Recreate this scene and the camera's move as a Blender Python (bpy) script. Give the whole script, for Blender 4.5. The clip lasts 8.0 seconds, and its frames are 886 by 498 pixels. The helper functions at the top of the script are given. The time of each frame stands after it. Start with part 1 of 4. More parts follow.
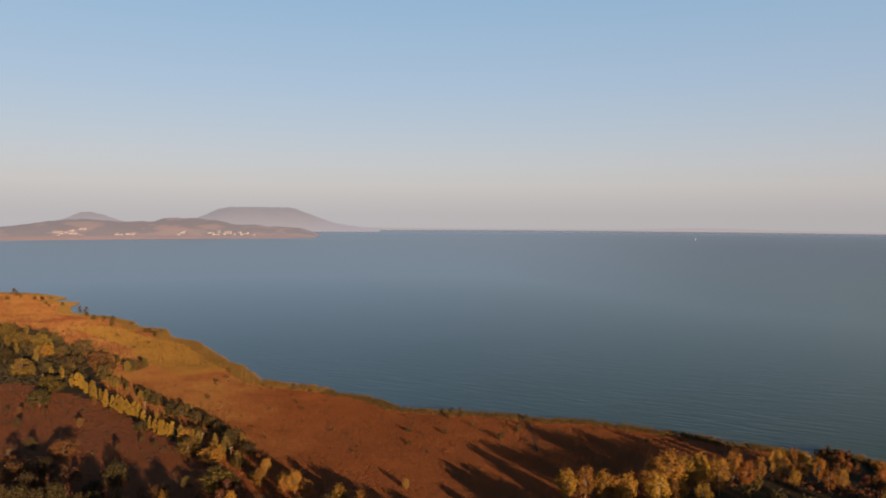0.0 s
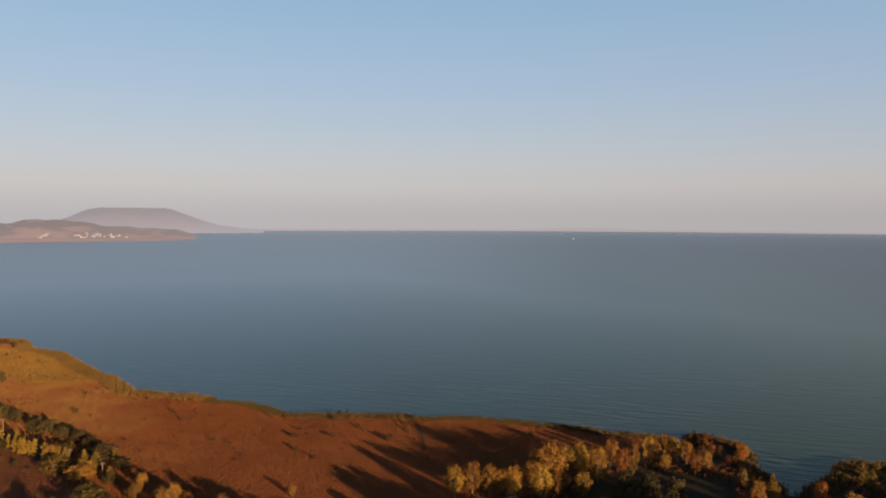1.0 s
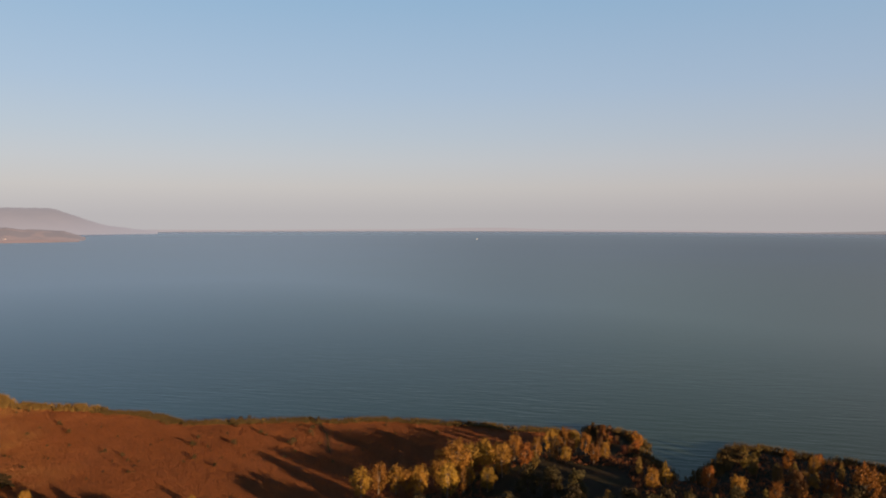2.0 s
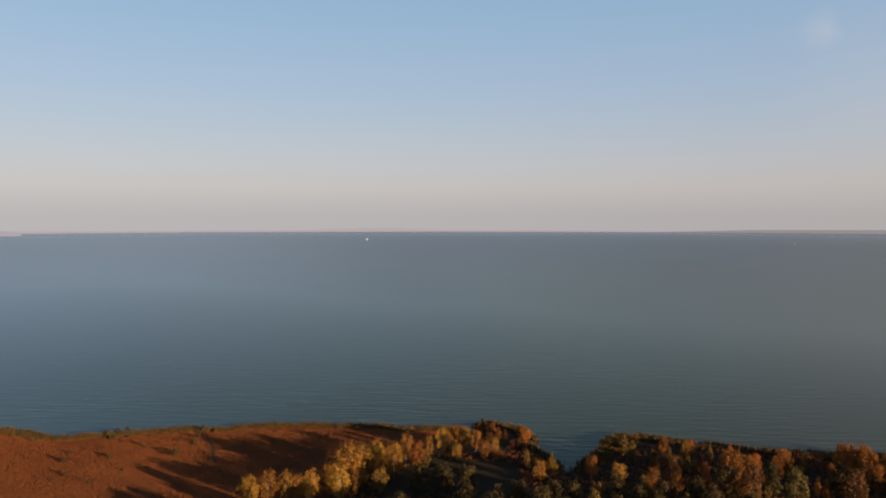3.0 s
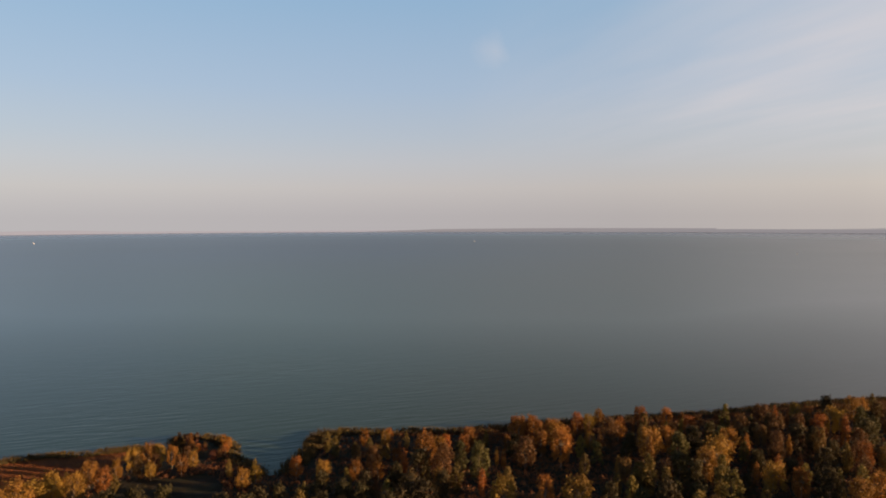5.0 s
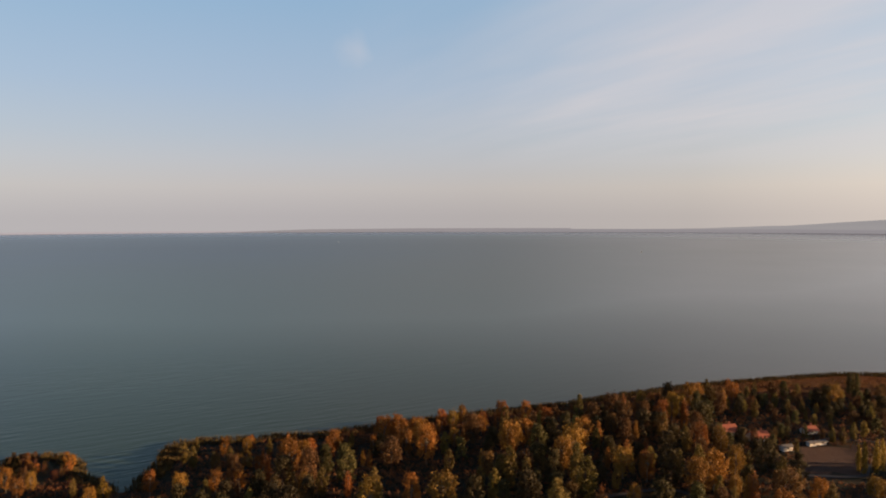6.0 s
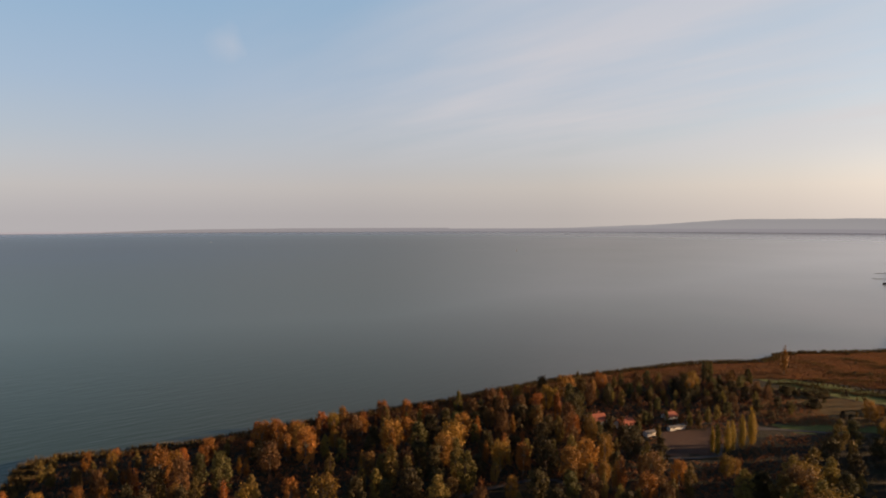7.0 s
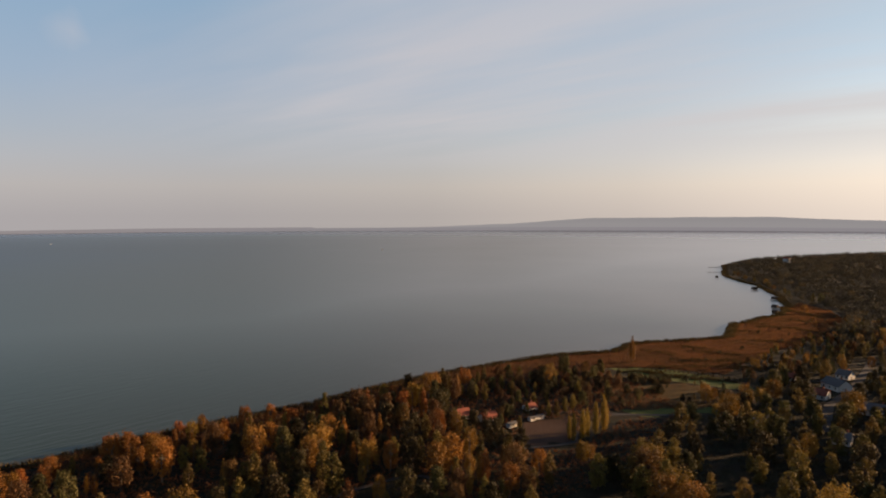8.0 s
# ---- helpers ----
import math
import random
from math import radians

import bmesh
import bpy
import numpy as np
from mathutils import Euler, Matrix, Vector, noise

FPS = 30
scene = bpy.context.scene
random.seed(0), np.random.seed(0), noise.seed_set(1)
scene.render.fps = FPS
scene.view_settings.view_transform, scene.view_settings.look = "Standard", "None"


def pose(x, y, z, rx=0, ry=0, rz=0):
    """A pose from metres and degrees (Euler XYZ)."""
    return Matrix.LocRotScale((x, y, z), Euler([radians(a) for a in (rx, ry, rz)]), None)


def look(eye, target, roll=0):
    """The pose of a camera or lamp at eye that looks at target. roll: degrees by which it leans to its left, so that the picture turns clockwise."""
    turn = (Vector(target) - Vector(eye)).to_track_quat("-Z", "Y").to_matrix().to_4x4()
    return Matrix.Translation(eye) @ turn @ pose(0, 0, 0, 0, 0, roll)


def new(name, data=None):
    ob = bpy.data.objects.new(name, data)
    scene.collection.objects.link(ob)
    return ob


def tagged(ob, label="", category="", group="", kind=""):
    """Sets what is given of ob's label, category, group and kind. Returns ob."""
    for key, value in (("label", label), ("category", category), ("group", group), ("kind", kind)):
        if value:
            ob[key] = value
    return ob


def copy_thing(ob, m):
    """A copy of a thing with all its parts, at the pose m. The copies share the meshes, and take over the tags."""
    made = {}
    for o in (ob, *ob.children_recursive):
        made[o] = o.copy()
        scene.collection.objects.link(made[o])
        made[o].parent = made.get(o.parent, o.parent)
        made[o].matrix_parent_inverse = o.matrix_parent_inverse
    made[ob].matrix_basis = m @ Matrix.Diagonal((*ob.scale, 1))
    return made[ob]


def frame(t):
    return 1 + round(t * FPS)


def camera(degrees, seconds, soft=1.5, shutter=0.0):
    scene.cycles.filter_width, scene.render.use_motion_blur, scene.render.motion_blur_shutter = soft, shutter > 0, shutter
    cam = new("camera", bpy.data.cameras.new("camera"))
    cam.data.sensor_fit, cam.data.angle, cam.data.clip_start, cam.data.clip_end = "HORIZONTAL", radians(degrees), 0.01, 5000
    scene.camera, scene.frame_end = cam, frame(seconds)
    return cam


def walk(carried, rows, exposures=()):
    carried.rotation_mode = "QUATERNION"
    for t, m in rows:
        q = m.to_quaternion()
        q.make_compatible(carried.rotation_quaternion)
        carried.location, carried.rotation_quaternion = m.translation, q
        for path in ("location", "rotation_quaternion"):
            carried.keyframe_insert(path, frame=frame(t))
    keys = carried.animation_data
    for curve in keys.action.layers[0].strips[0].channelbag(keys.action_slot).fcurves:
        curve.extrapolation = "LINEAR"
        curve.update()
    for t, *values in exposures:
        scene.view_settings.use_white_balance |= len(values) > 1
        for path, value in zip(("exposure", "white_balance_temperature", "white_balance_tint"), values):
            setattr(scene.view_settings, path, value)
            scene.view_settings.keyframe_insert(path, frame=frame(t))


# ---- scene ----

# ---- camera: it hovers and turns to the right ----
cam = camera(63.4, 8.0, soft=1.9)
EYE = 101.1
TURNS = [  # seconds, yaw, pitch, lean
    (0.0, 0.0, -2.533, -0.25), (0.5, -4.793, -2.498, -0.166), (1.0, -9.075, -2.456, -0.128),
    (1.5, -13.204, -2.457, -0.106), (1.7, -14.6, -2.45, -0.09), (2.8, -23.37, -2.42, 0.0),
    (3.0, -25.451, -2.41, 0.006), (3.5, -30.804, -2.409, 0.11), (4.0, -35.571, -2.405, 0.14),
    (4.5, -42.239, -2.408, 0.18), (5.0, -49.12, -2.4, 0.15), (5.2, -51.5, -2.4, 0.14), (6.3, -62.8, -2.4, 0.08),
    (6.5, -64.68, -2.401, 0.079), (7.0, -69.528, -2.432, 0.08), (7.5, -74.862, -2.475, 0.09), (8.0, -80.288, -2.509, 0.15),
]
walk(cam, [(t, pose(0, 0, EYE, 90 + pitch - 0.18, lean, yaw)) for t, yaw, pitch, lean in TURNS], [(0.0, 1.38), (4.0, 1.42), (5.0, 1.46), (6.5, 1.45), (7.2, 1.40), (8.0, 1.30)])

# ---- sun and sky: a low evening sun behind the land ----
SUN_YAW, SUN_UP = -152.0, 8.6
sun_way = Vector((-math.sin(radians(SUN_YAW)) * math.cos(radians(SUN_UP)), math.cos(radians(SUN_YAW)) * math.cos(radians(SUN_UP)), math.sin(radians(SUN_UP))))
sun = new("sun", bpy.data.lights.new("sun", "SUN"))
sun.data.energy, sun.data.angle, sun.data.color = 5.0, radians(0.6), (1.0, 0.62, 0.33)
sun.matrix_world = look((0, 0, 300), Vector((0, 0, 300)) - sun_way)


class Nodes:
    """Short hand for building a node tree."""

    def __init__(self, tree, fresh=True):
        self.tree = tree
        if fresh:
            tree.nodes.clear()

    def add(self, kind, **values):
        node = self.tree.nodes.new(kind)
        for key, value in values.items():
            setattr(node, key, value)
        return node

    def link(self, a, b):
        self.tree.links.new(a, b)

    def math(self, operation, a, b=None, clamp=False):
        node = self.add("ShaderNodeMath", operation=operation, use_clamp=clamp)
        for socket, value in zip(node.inputs, (a, b)):
            if value is None:
                continue
            if isinstance(value, (int, float)):
                socket.default_value = value
            else:
                self.link(value, socket)
        return node.outputs[0]

    def mix(self, fac, a, b, blend="MIX"):
        node = self.add("ShaderNodeMix", data_type="RGBA", blend_type=blend)
        for socket, value in zip((node.inputs[0], node.inputs[6], node.inputs[7]), (fac, a, b)):
            if isinstance(value, (int, float)):
                socket.default_value = value
            elif isinstance(value, tuple):
                socket.default_value = (*value, 1)
            else:
                self.link(value, socket)
        return node.outputs[2]

    def noise(self, vector, scale, detail=4.0, rough=0.55):
        node = self.add("ShaderNodeTexNoise")
        node.inputs["Scale"].default_value, node.inputs["Detail"].default_value, node.inputs["Roughness"].default_value = scale, detail, rough
        if vector is not None:
            self.link(vector, node.inputs["Vector"])
        return node.outputs["Fac"]

    def ramp(self, fac, stops):
        node = self.add("ShaderNodeValToRGB")
        while len(node.color_ramp.elements) < len(stops):
            node.color_ramp.elements.new(0.5)
        for e, (at, colour) in zip(node.color_ramp.elements, stops):
            e.position, e.color = at, (*colour, 1) if isinstance(colour, tuple) else (colour, colour, colour, 1)
        self.link(fac, node.inputs[0])
        return node.outputs[0]

    def mapping(self, vector, scale, turn=(0, 0, 0)):
        node = self.add("ShaderNodeMapping")
        node.inputs["Scale"].default_value, node.inputs["Rotation"].default_value = scale, turn
        self.link(vector, node.inputs["Vector"])
        return node.outputs[0]


def sky_world():
    world = bpy.data.worlds.new("evening_sky")
    scene.world = world
    world.use_nodes = True
    n = Nodes(world.node_tree)
    sky = n.add("ShaderNodeTexSky", sky_type="NISHITA", sun_disc=False, sun_elevation=radians(SUN_UP), sun_rotation=radians(-SUN_YAW), air_density=1.2, dust_density=2.5, ozone_density=1.5)
    way = n.add("ShaderNodeTexCoord").outputs["Generated"]
    axes = n.add("ShaderNodeSeparateXYZ")
    n.link(way, axes.inputs[0])
    up = n.math("MAXIMUM", axes.outputs["Z"], 0.0)
    # haze of an autumn evening: rosy low down, blue above
    haze = n.ramp(up, SKY_STOPS)
    # the side towards the sun is lighter and warmer
    toward = n.math("ADD", n.math("MULTIPLY", axes.outputs["X"], sun_way.x), n.math("MULTIPLY", axes.outputs["Y"], sun_way.y))
    warm = n.ramp(n.math("MULTIPLY_ADD", toward, 0.5), [(0, 0.0), (1, 1.0)])
    warm.node.inputs[0].links[0].from_node.inputs[2].default_value = 0.5
    side = n.ramp(warm, SIDE_STOPS)
    low = n.ramp(up, [(0.0, 1.0), (0.12, 0.85), (0.5, 0.0)])
    colour = n.mix(low, haze, n.mix(1.0, haze, side, "MULTIPLY"))
    # thin veils of cirrus
    flat = n.add("ShaderNodeVectorMath", operation="DIVIDE")
    deep = n.add("ShaderNodeCombineXYZ")
    lift = n.math("ADD", up, 0.06)
    for i in range(3):
        n.link(lift, deep.inputs[i])
    n.link(way, flat.inputs[0])
    n.link(deep.outputs[0], flat.inputs[1])
    veil = n.noise(n.mapping(n.mapping(flat.outputs[0], (1, 1, 1), (0, 0, radians(-58))), (0.13, 0.52, 1.0)), 0.9, 5.0, 0.58)
    veil = n.ramp(veil, [(0.42, 0.0), (0.64, 1.0)])
    where = n.ramp(warm, [(0.40, 0.0), (0.62, 1.0)])
    fade = n.ramp(up, [(0.06, 0.0), (0.13, 1.0), (0.45, 0.6), (0.8, 0.0)])
    veil = n.math("MULTIPLY", n.math("MULTIPLY", n.math("MULTIPLY", veil, where), fade), 0.85)
    # one small tuft of cloud
    tuft = n.add("ShaderNodeVectorMath", operation="DISTANCE")
    wisp = n.add("ShaderNodeVectorMath", operation="MULTIPLY_ADD")
    soft = n.add("ShaderNodeTexNoise")
    soft.inputs["Scale"].default_value = 22.0
    n.link(way, soft.inputs["Vector"])
    n.link(soft.outputs["Color"], wisp.inputs[0])
    wisp.inputs[1].default_value = (0.04, 0.04, 0.03)
    n.link(way, wisp.inputs[2])
    n.link(wisp.outputs[0], tuft.inputs[0])
    a, e = radians(-53.2), radians(12.7)
    tuft.inputs[1].default_value = (-math.sin(a) * math.cos(e) + 0.02, math.cos(a) * math.cos(e) + 0.02, math.sin(e) + 0.015)
    puff = n.ramp(tuft.outputs["Value"], [(0.0, 0.30), (0.012, 0.2), (0.03, 0.0)])
    veil = n.math("MAXIMUM", veil, puff)
    colour = n.mix(veil, colour, (0.66, 0.61, 0.63))
    shine = n.add("ShaderNodeBackground")
    n.link(colour, shine.inputs[0])
    shine.inputs[1].default_value = 0.35
    air = n.add("ShaderNodeBackground")
    n.link(sky.outputs[0], air.inputs[0])
    air.inputs[1].default_value = 0.0072
    both = n.add("ShaderNodeAddShader")
    n.link(shine.outputs[0], both.inputs[0])
    n.link(air.outputs[0], both.inputs[1])
    n.link(both.outputs[0], n.add("ShaderNodeOutputWorld").inputs[0])


SKY_STOPS = [(0.0, (0.535, 0.50, 0.495)), (0.04, (0.60, 0.567, 0.552)), (0.075, (0.555, 0.568, 0.605)), (0.108, (0.495, 0.552, 0.632)), (0.172, (0.405, 0.515, 0.662)), (0.29, (0.29, 0.452, 0.64)), (0.42, (0.17, 0.26, 0.42)), (0.62, (0.06, 0.09, 0.165)), (1.0, (0.022, 0.035, 0.07))]
SIDE_STOPS = [(0.0, (0.99, 1.01, 1.04)), (0.135, (0.95, 0.97, 0.99)), (0.37, (0.89, 0.89, 0.91)), (0.51, (0.87, 0.86, 0.86)), (0.646, (0.95, 0.92, 0.88)), (0.77, (1.24, 1.16, 1.06)), (0.877, (1.70, 1.56, 1.38)), (1.0, (2.2, 1.95, 1.6))]
sky_world()


# ---- materials ----
def surface(name, base, rough=0.9, spread=0.35, scale=0.6, coarse=0.03, tint=None, bump=0.0, bump_scale=2.0, shift=0.0, metal=0.0, island=0.0, through_light=0.0):
    """A procedural surface: a base colour that varies at two scales; shift: from object to object; island: from piece to piece."""
    m = bpy.data.materials.new(name)
    m.use_nodes = True
    n = Nodes(m.node_tree)
    where = n.add("ShaderNodeNewGeometry").outputs["Position"] if not shift else n.add("ShaderNodeTexCoord").outputs["Object"]
    tint = tint or tuple(c * 0.55 for c in base)
    fine = n.ramp(n.noise(where, scale), [(0.3, 0.0), (0.7, 1.0)])
    broad = n.ramp(n.noise(where, coarse, 3.0), [(0.35, 0.0), (0.65, 1.0)])
    colour = n.mix(n.math("MULTIPLY", fine, spread), base, tint)
    colour = n.mix(n.math("MULTIPLY", broad, spread), colour, tuple(min(1.0, c * 1.25) for c in base))
    if shift or island:
        info = n.add("ShaderNodeObjectInfo").outputs["Random"] if shift else None
        loose = n.add("ShaderNodeNewGeometry").outputs["Random Per Island"] if island else None
        hsv = n.add("ShaderNodeHueSaturation")
        n.link(colour, hsv.inputs["Color"])
        hue, value = 0.5, 1.0
        if shift:
            hue = n.math("MULTIPLY_ADD", info, 0.03 * shift)
            hue.node.inputs[2].default_value = 0.5 - 0.013 * shift
            value = n.math("MULTIPLY_ADD", n.math("FRACT", n.math("MULTIPLY", info, 7.31)), 0.75 * shift)
            value.node.inputs[2].default_value = 1.0 - 0.38 * shift
            n.link(hue, hsv.inputs["Hue"])
        if island:
            bits = n.math("MULTIPLY_ADD", loose, 0.9 * island)
            bits.node.inputs[2].default_value = 1.0 - 0.45 * island
            value = n.math("MULTIPLY", value, bits)
        if not isinstance(value, float):
            n.link(value, hsv.inputs["Value"])
        colour = hsv.outputs[0]
    shader = n.add("ShaderNodeBsdfPrincipled")
    n.link(colour, shader.inputs["Base Color"])
    shader.inputs["Roughness"].default_value, shader.inputs["Metallic"].default_value = rough, metal
    shader.inputs["Specular IOR Level"].default_value = 0.25
    if bump:
        b = n.add("ShaderNodeBump")
        b.inputs["Strength"].default_value, b.inputs["Distance"].default_value = 0.6, bump
        n.link(n.noise(where, bump_scale, 5.0), b.inputs["Height"])
        n.link(b.outputs[0], shader.inputs["Normal"])
    out = shader.outputs[0]
    if through_light:
        leaf = n.add("ShaderNodeBsdfTranslucent")
        n.link(colour, leaf.inputs[0])
        blend = n.add("ShaderNodeMixShader")
        blend.inputs[0].default_value = through_light
        n.link(out, blend.inputs[1])
        n.link(leaf.outputs[0], blend.inputs[2])
        out = blend.outputs[0]
    n.link(out, n.add("ShaderNodeOutputMaterial").inputs[0])
    return m


def water_surface():
    """Turbid lake water: green-grey body colour, broken mirror of small waves, part-painted reflections."""
    m = bpy.data.materials.new("lake_water")
    m.use_nodes = True
    n = Nodes(m.node_tree)
    where = n.add("ShaderNodeNewGeometry").outputs["Position"]
    axes = n.add("ShaderNodeSeparateXYZ")
    n.link(where, axes.inputs[0])
    out = n.add("ShaderNodeVectorMath", operation="LENGTH")
    n.link(where, out.inputs[0])
    # bearing seen from the origin, north-west to eastern bay; sets reflected brightness and tint
    bearing = n.math("DIVIDE", n.math("SUBTRACT", axes.outputs["X"], axes.outputs["Y"]), n.math("ADD", out.outputs["Value"], 1.0))
    bearing = n.math("ADD", n.math("MULTIPLY", bearing, 0.35), 0.5)
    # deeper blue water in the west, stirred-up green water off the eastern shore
    cloudy = n.math("ADD", bearing, n.math("MULTIPLY", n.math("SUBTRACT", n.noise(where, 0.0035, 4.0), 0.5), 0.3))
    # the pale eastern stops paint in the sky that the bay reflects
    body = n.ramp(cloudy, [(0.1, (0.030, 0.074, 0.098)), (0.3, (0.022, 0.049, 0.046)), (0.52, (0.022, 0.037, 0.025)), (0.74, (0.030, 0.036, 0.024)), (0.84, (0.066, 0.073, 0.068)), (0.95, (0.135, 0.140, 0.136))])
    waves = n.noise(n.mapping(n.mapping(where, (1, 1, 1), (0, 0, radians(28))), (0.05, 0.26, 0.3)), 1.0, 3.0, 0.6)
    swell = n.noise(n.mapping(n.mapping(where, (1, 1, 1), (0, 0, radians(22))), (0.025, 0.10, 0.1)), 1.0, 2.0)
    b = n.add("ShaderNodeBump")
    b.inputs["Strength"].default_value, b.inputs["Distance"].default_value = 0.6, 0.55
    n.link(n.math("ADD", waves, n.math("MULTIPLY", swell, 0.3)), b.inputs["Height"])
    # the ripples show near the shore; the open lake is smooth
    calmed = n.add("ShaderNodeMath", operation="MULTIPLY")
    n.link(n.ramp(n.math("MULTIPLY", out.outputs["Value"], 0.0005), [(0.12, 1.0), (0.2, 0.75), (0.32, 0.15), (0.5, 0.0)]), calmed.inputs[0])
    gusts = n.ramp(n.noise(where, 0.011, 3.0), [(0.38, 0.45), (0.62, 1.0)])
    n.link(n.math("MULTIPLY", gusts, n.ramp(bearing, [(0.42, 1.0), (0.7, 0.3)])), calmed.inputs[1])
    n.link(calmed.outputs[0], b.inputs["Strength"])
    deep = n.add("ShaderNodeBsdfDiffuse")
    n.link(body, deep.inputs["Color"])
    mirror = n.add("ShaderNodeBsdfGlossy")
    n.link(b.outputs[0], mirror.inputs["Normal"])
    fresnel = n.add("ShaderNodeFresnel")
    fresnel.inputs["IOR"].default_value = 1.33
    n.link(b.outputs[0], fresnel.inputs["Normal"])
    blend = n.add("ShaderNodeMixShader")
    # the waves' slopes limit the mirror; its brightness is painted by bearing
    calm = n.ramp(bearing, [(0.15, 0.53), (0.33, 0.40), (0.5, 0.35), (0.65, 0.355), (0.8, 0.48), (0.94, 0.72)])
    dull = n.ramp(bearing, [(0.6, 0.35), (0.94, 0.295)])
    # far out the mirror is raised and rosier, painting haze at the horizon
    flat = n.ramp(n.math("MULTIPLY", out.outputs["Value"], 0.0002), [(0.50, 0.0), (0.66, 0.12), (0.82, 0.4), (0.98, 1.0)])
    # tint painted over the reflection by bearing, for the sky colour waves catch
    hue = n.ramp(bearing, [(0.05, (0.81, 0.92, 0.99)), (0.3, (0.83, 0.92, 0.93)), (0.42, (0.85, 0.93, 0.87)), (0.62, (0.91, 0.92, 0.84)), (0.8, (0.93, 0.92, 0.88)), (0.94, (0.98, 0.95, 0.92))])
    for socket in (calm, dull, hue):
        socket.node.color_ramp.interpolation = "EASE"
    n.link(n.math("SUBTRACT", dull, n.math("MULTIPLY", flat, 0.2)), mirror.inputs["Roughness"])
    away = n.math("MULTIPLY", n.ramp(n.math("MULTIPLY", out.outputs["Value"], 0.0004), [(0.25, 0.0), (0.8, 1.0)]), n.ramp(bearing, [(0.5, 1.0), (0.8, 0.0)]))
    hue = n.mix(away, hue, (0.80, 0.90, 0.98))  # reflected blue sky tinted into the open lake
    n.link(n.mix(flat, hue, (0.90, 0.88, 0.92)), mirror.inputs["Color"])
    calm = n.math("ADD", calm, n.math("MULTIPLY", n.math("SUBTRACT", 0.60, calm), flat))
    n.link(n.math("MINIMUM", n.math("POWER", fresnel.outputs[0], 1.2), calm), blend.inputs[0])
    n.link(deep.outputs[0], blend.inputs[1])
    n.link(mirror.outputs[0], blend.inputs[2])
    n.link(blend.outputs[0], n.add("ShaderNodeOutputMaterial").inputs[0])
    return m


def ground_surface():
    """Soil and turf: the zones are weights on the sheet's points."""
    m = bpy.data.materials.new("ground")
    m.use_nodes = True
    n = Nodes(m.node_tree)
    where = n.add("ShaderNodeNewGeometry").outputs["Position"]
    fine, mid, broad = n.noise(where, 0.9, 5.0), n.noise(where, 0.12, 4.0), n.noise(where, 0.02, 3.0)

    def zone(name):
        w = n.add("ShaderNodeAttribute", attribute_name=name).outputs["Fac"]
        return n.ramp(n.math("ADD", w, n.math("MULTIPLY", n.math("SUBTRACT", mid, 0.5), 0.7)), [(0.38, 0.0), (0.62, 1.0)])

    # wood soil; its dark tone also stands for shade on the inlet tongue
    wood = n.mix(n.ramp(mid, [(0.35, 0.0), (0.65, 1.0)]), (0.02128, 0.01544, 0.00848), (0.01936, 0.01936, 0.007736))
    reed = n.mix(n.ramp(fine, [(0.3, 0.0), (0.7, 1.0)]), (0.12, 0.048, 0.0176), (0.144, 0.0576, 0.0216))
    reed = n.mix(n.ramp(broad, [(0.4, 0.0), (0.6, 0.5)]), reed, (0.096, 0.036, 0.0144))
    meadow = n.mix(n.ramp(fine, [(0.3, 0.0), (0.7, 1.0)]), (0.087, 0.0606, 0.0174), (0.0636, 0.04644, 0.01452))
    lawn = n.mix(n.ramp(fine, [(0.3, 0.0), (0.7, 1.0)]), (0.075, 0.10, 0.022), (0.10, 0.11, 0.028))
    soil = n.mix(n.ramp(fine, [(0.3, 0.0), (0.7, 1.0)]), (0.058, 0.03288, 0.0232), (0.07736, 0.04256, 0.02904))
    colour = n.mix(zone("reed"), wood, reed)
    colour = n.mix(zone("meadow"), colour, meadow)
    colour = n.mix(zone("lawn"), colour, lawn)
    colour = n.mix(zone("soil"), colour, soil)
    shader = n.add("ShaderNodeBsdfPrincipled")
    n.link(colour, shader.inputs["Base Color"])
    shader.inputs["Roughness"].default_value = 0.95
    shader.inputs["Specular IOR Level"].default_value = 0.15
    b = n.add("ShaderNodeBump")
    b.inputs["Strength"].default_value, b.inputs["Distance"].default_value = 0.8, 0.5
    n.link(n.noise(where, 1.6, 5.0), b.inputs["Height"])
    n.link(b.outputs[0], shader.inputs["Normal"])
    n.link(shader.outputs[0], n.add("ShaderNodeOutputMaterial").inputs[0])
    return m


def leaves(name, base, tint, shift=1.0):
    return surface(name, base, rough=0.75, spread=0.6, scale=0.5, coarse=0.15, tint=tint, shift=shift, island=0.2, through_light=0.28)


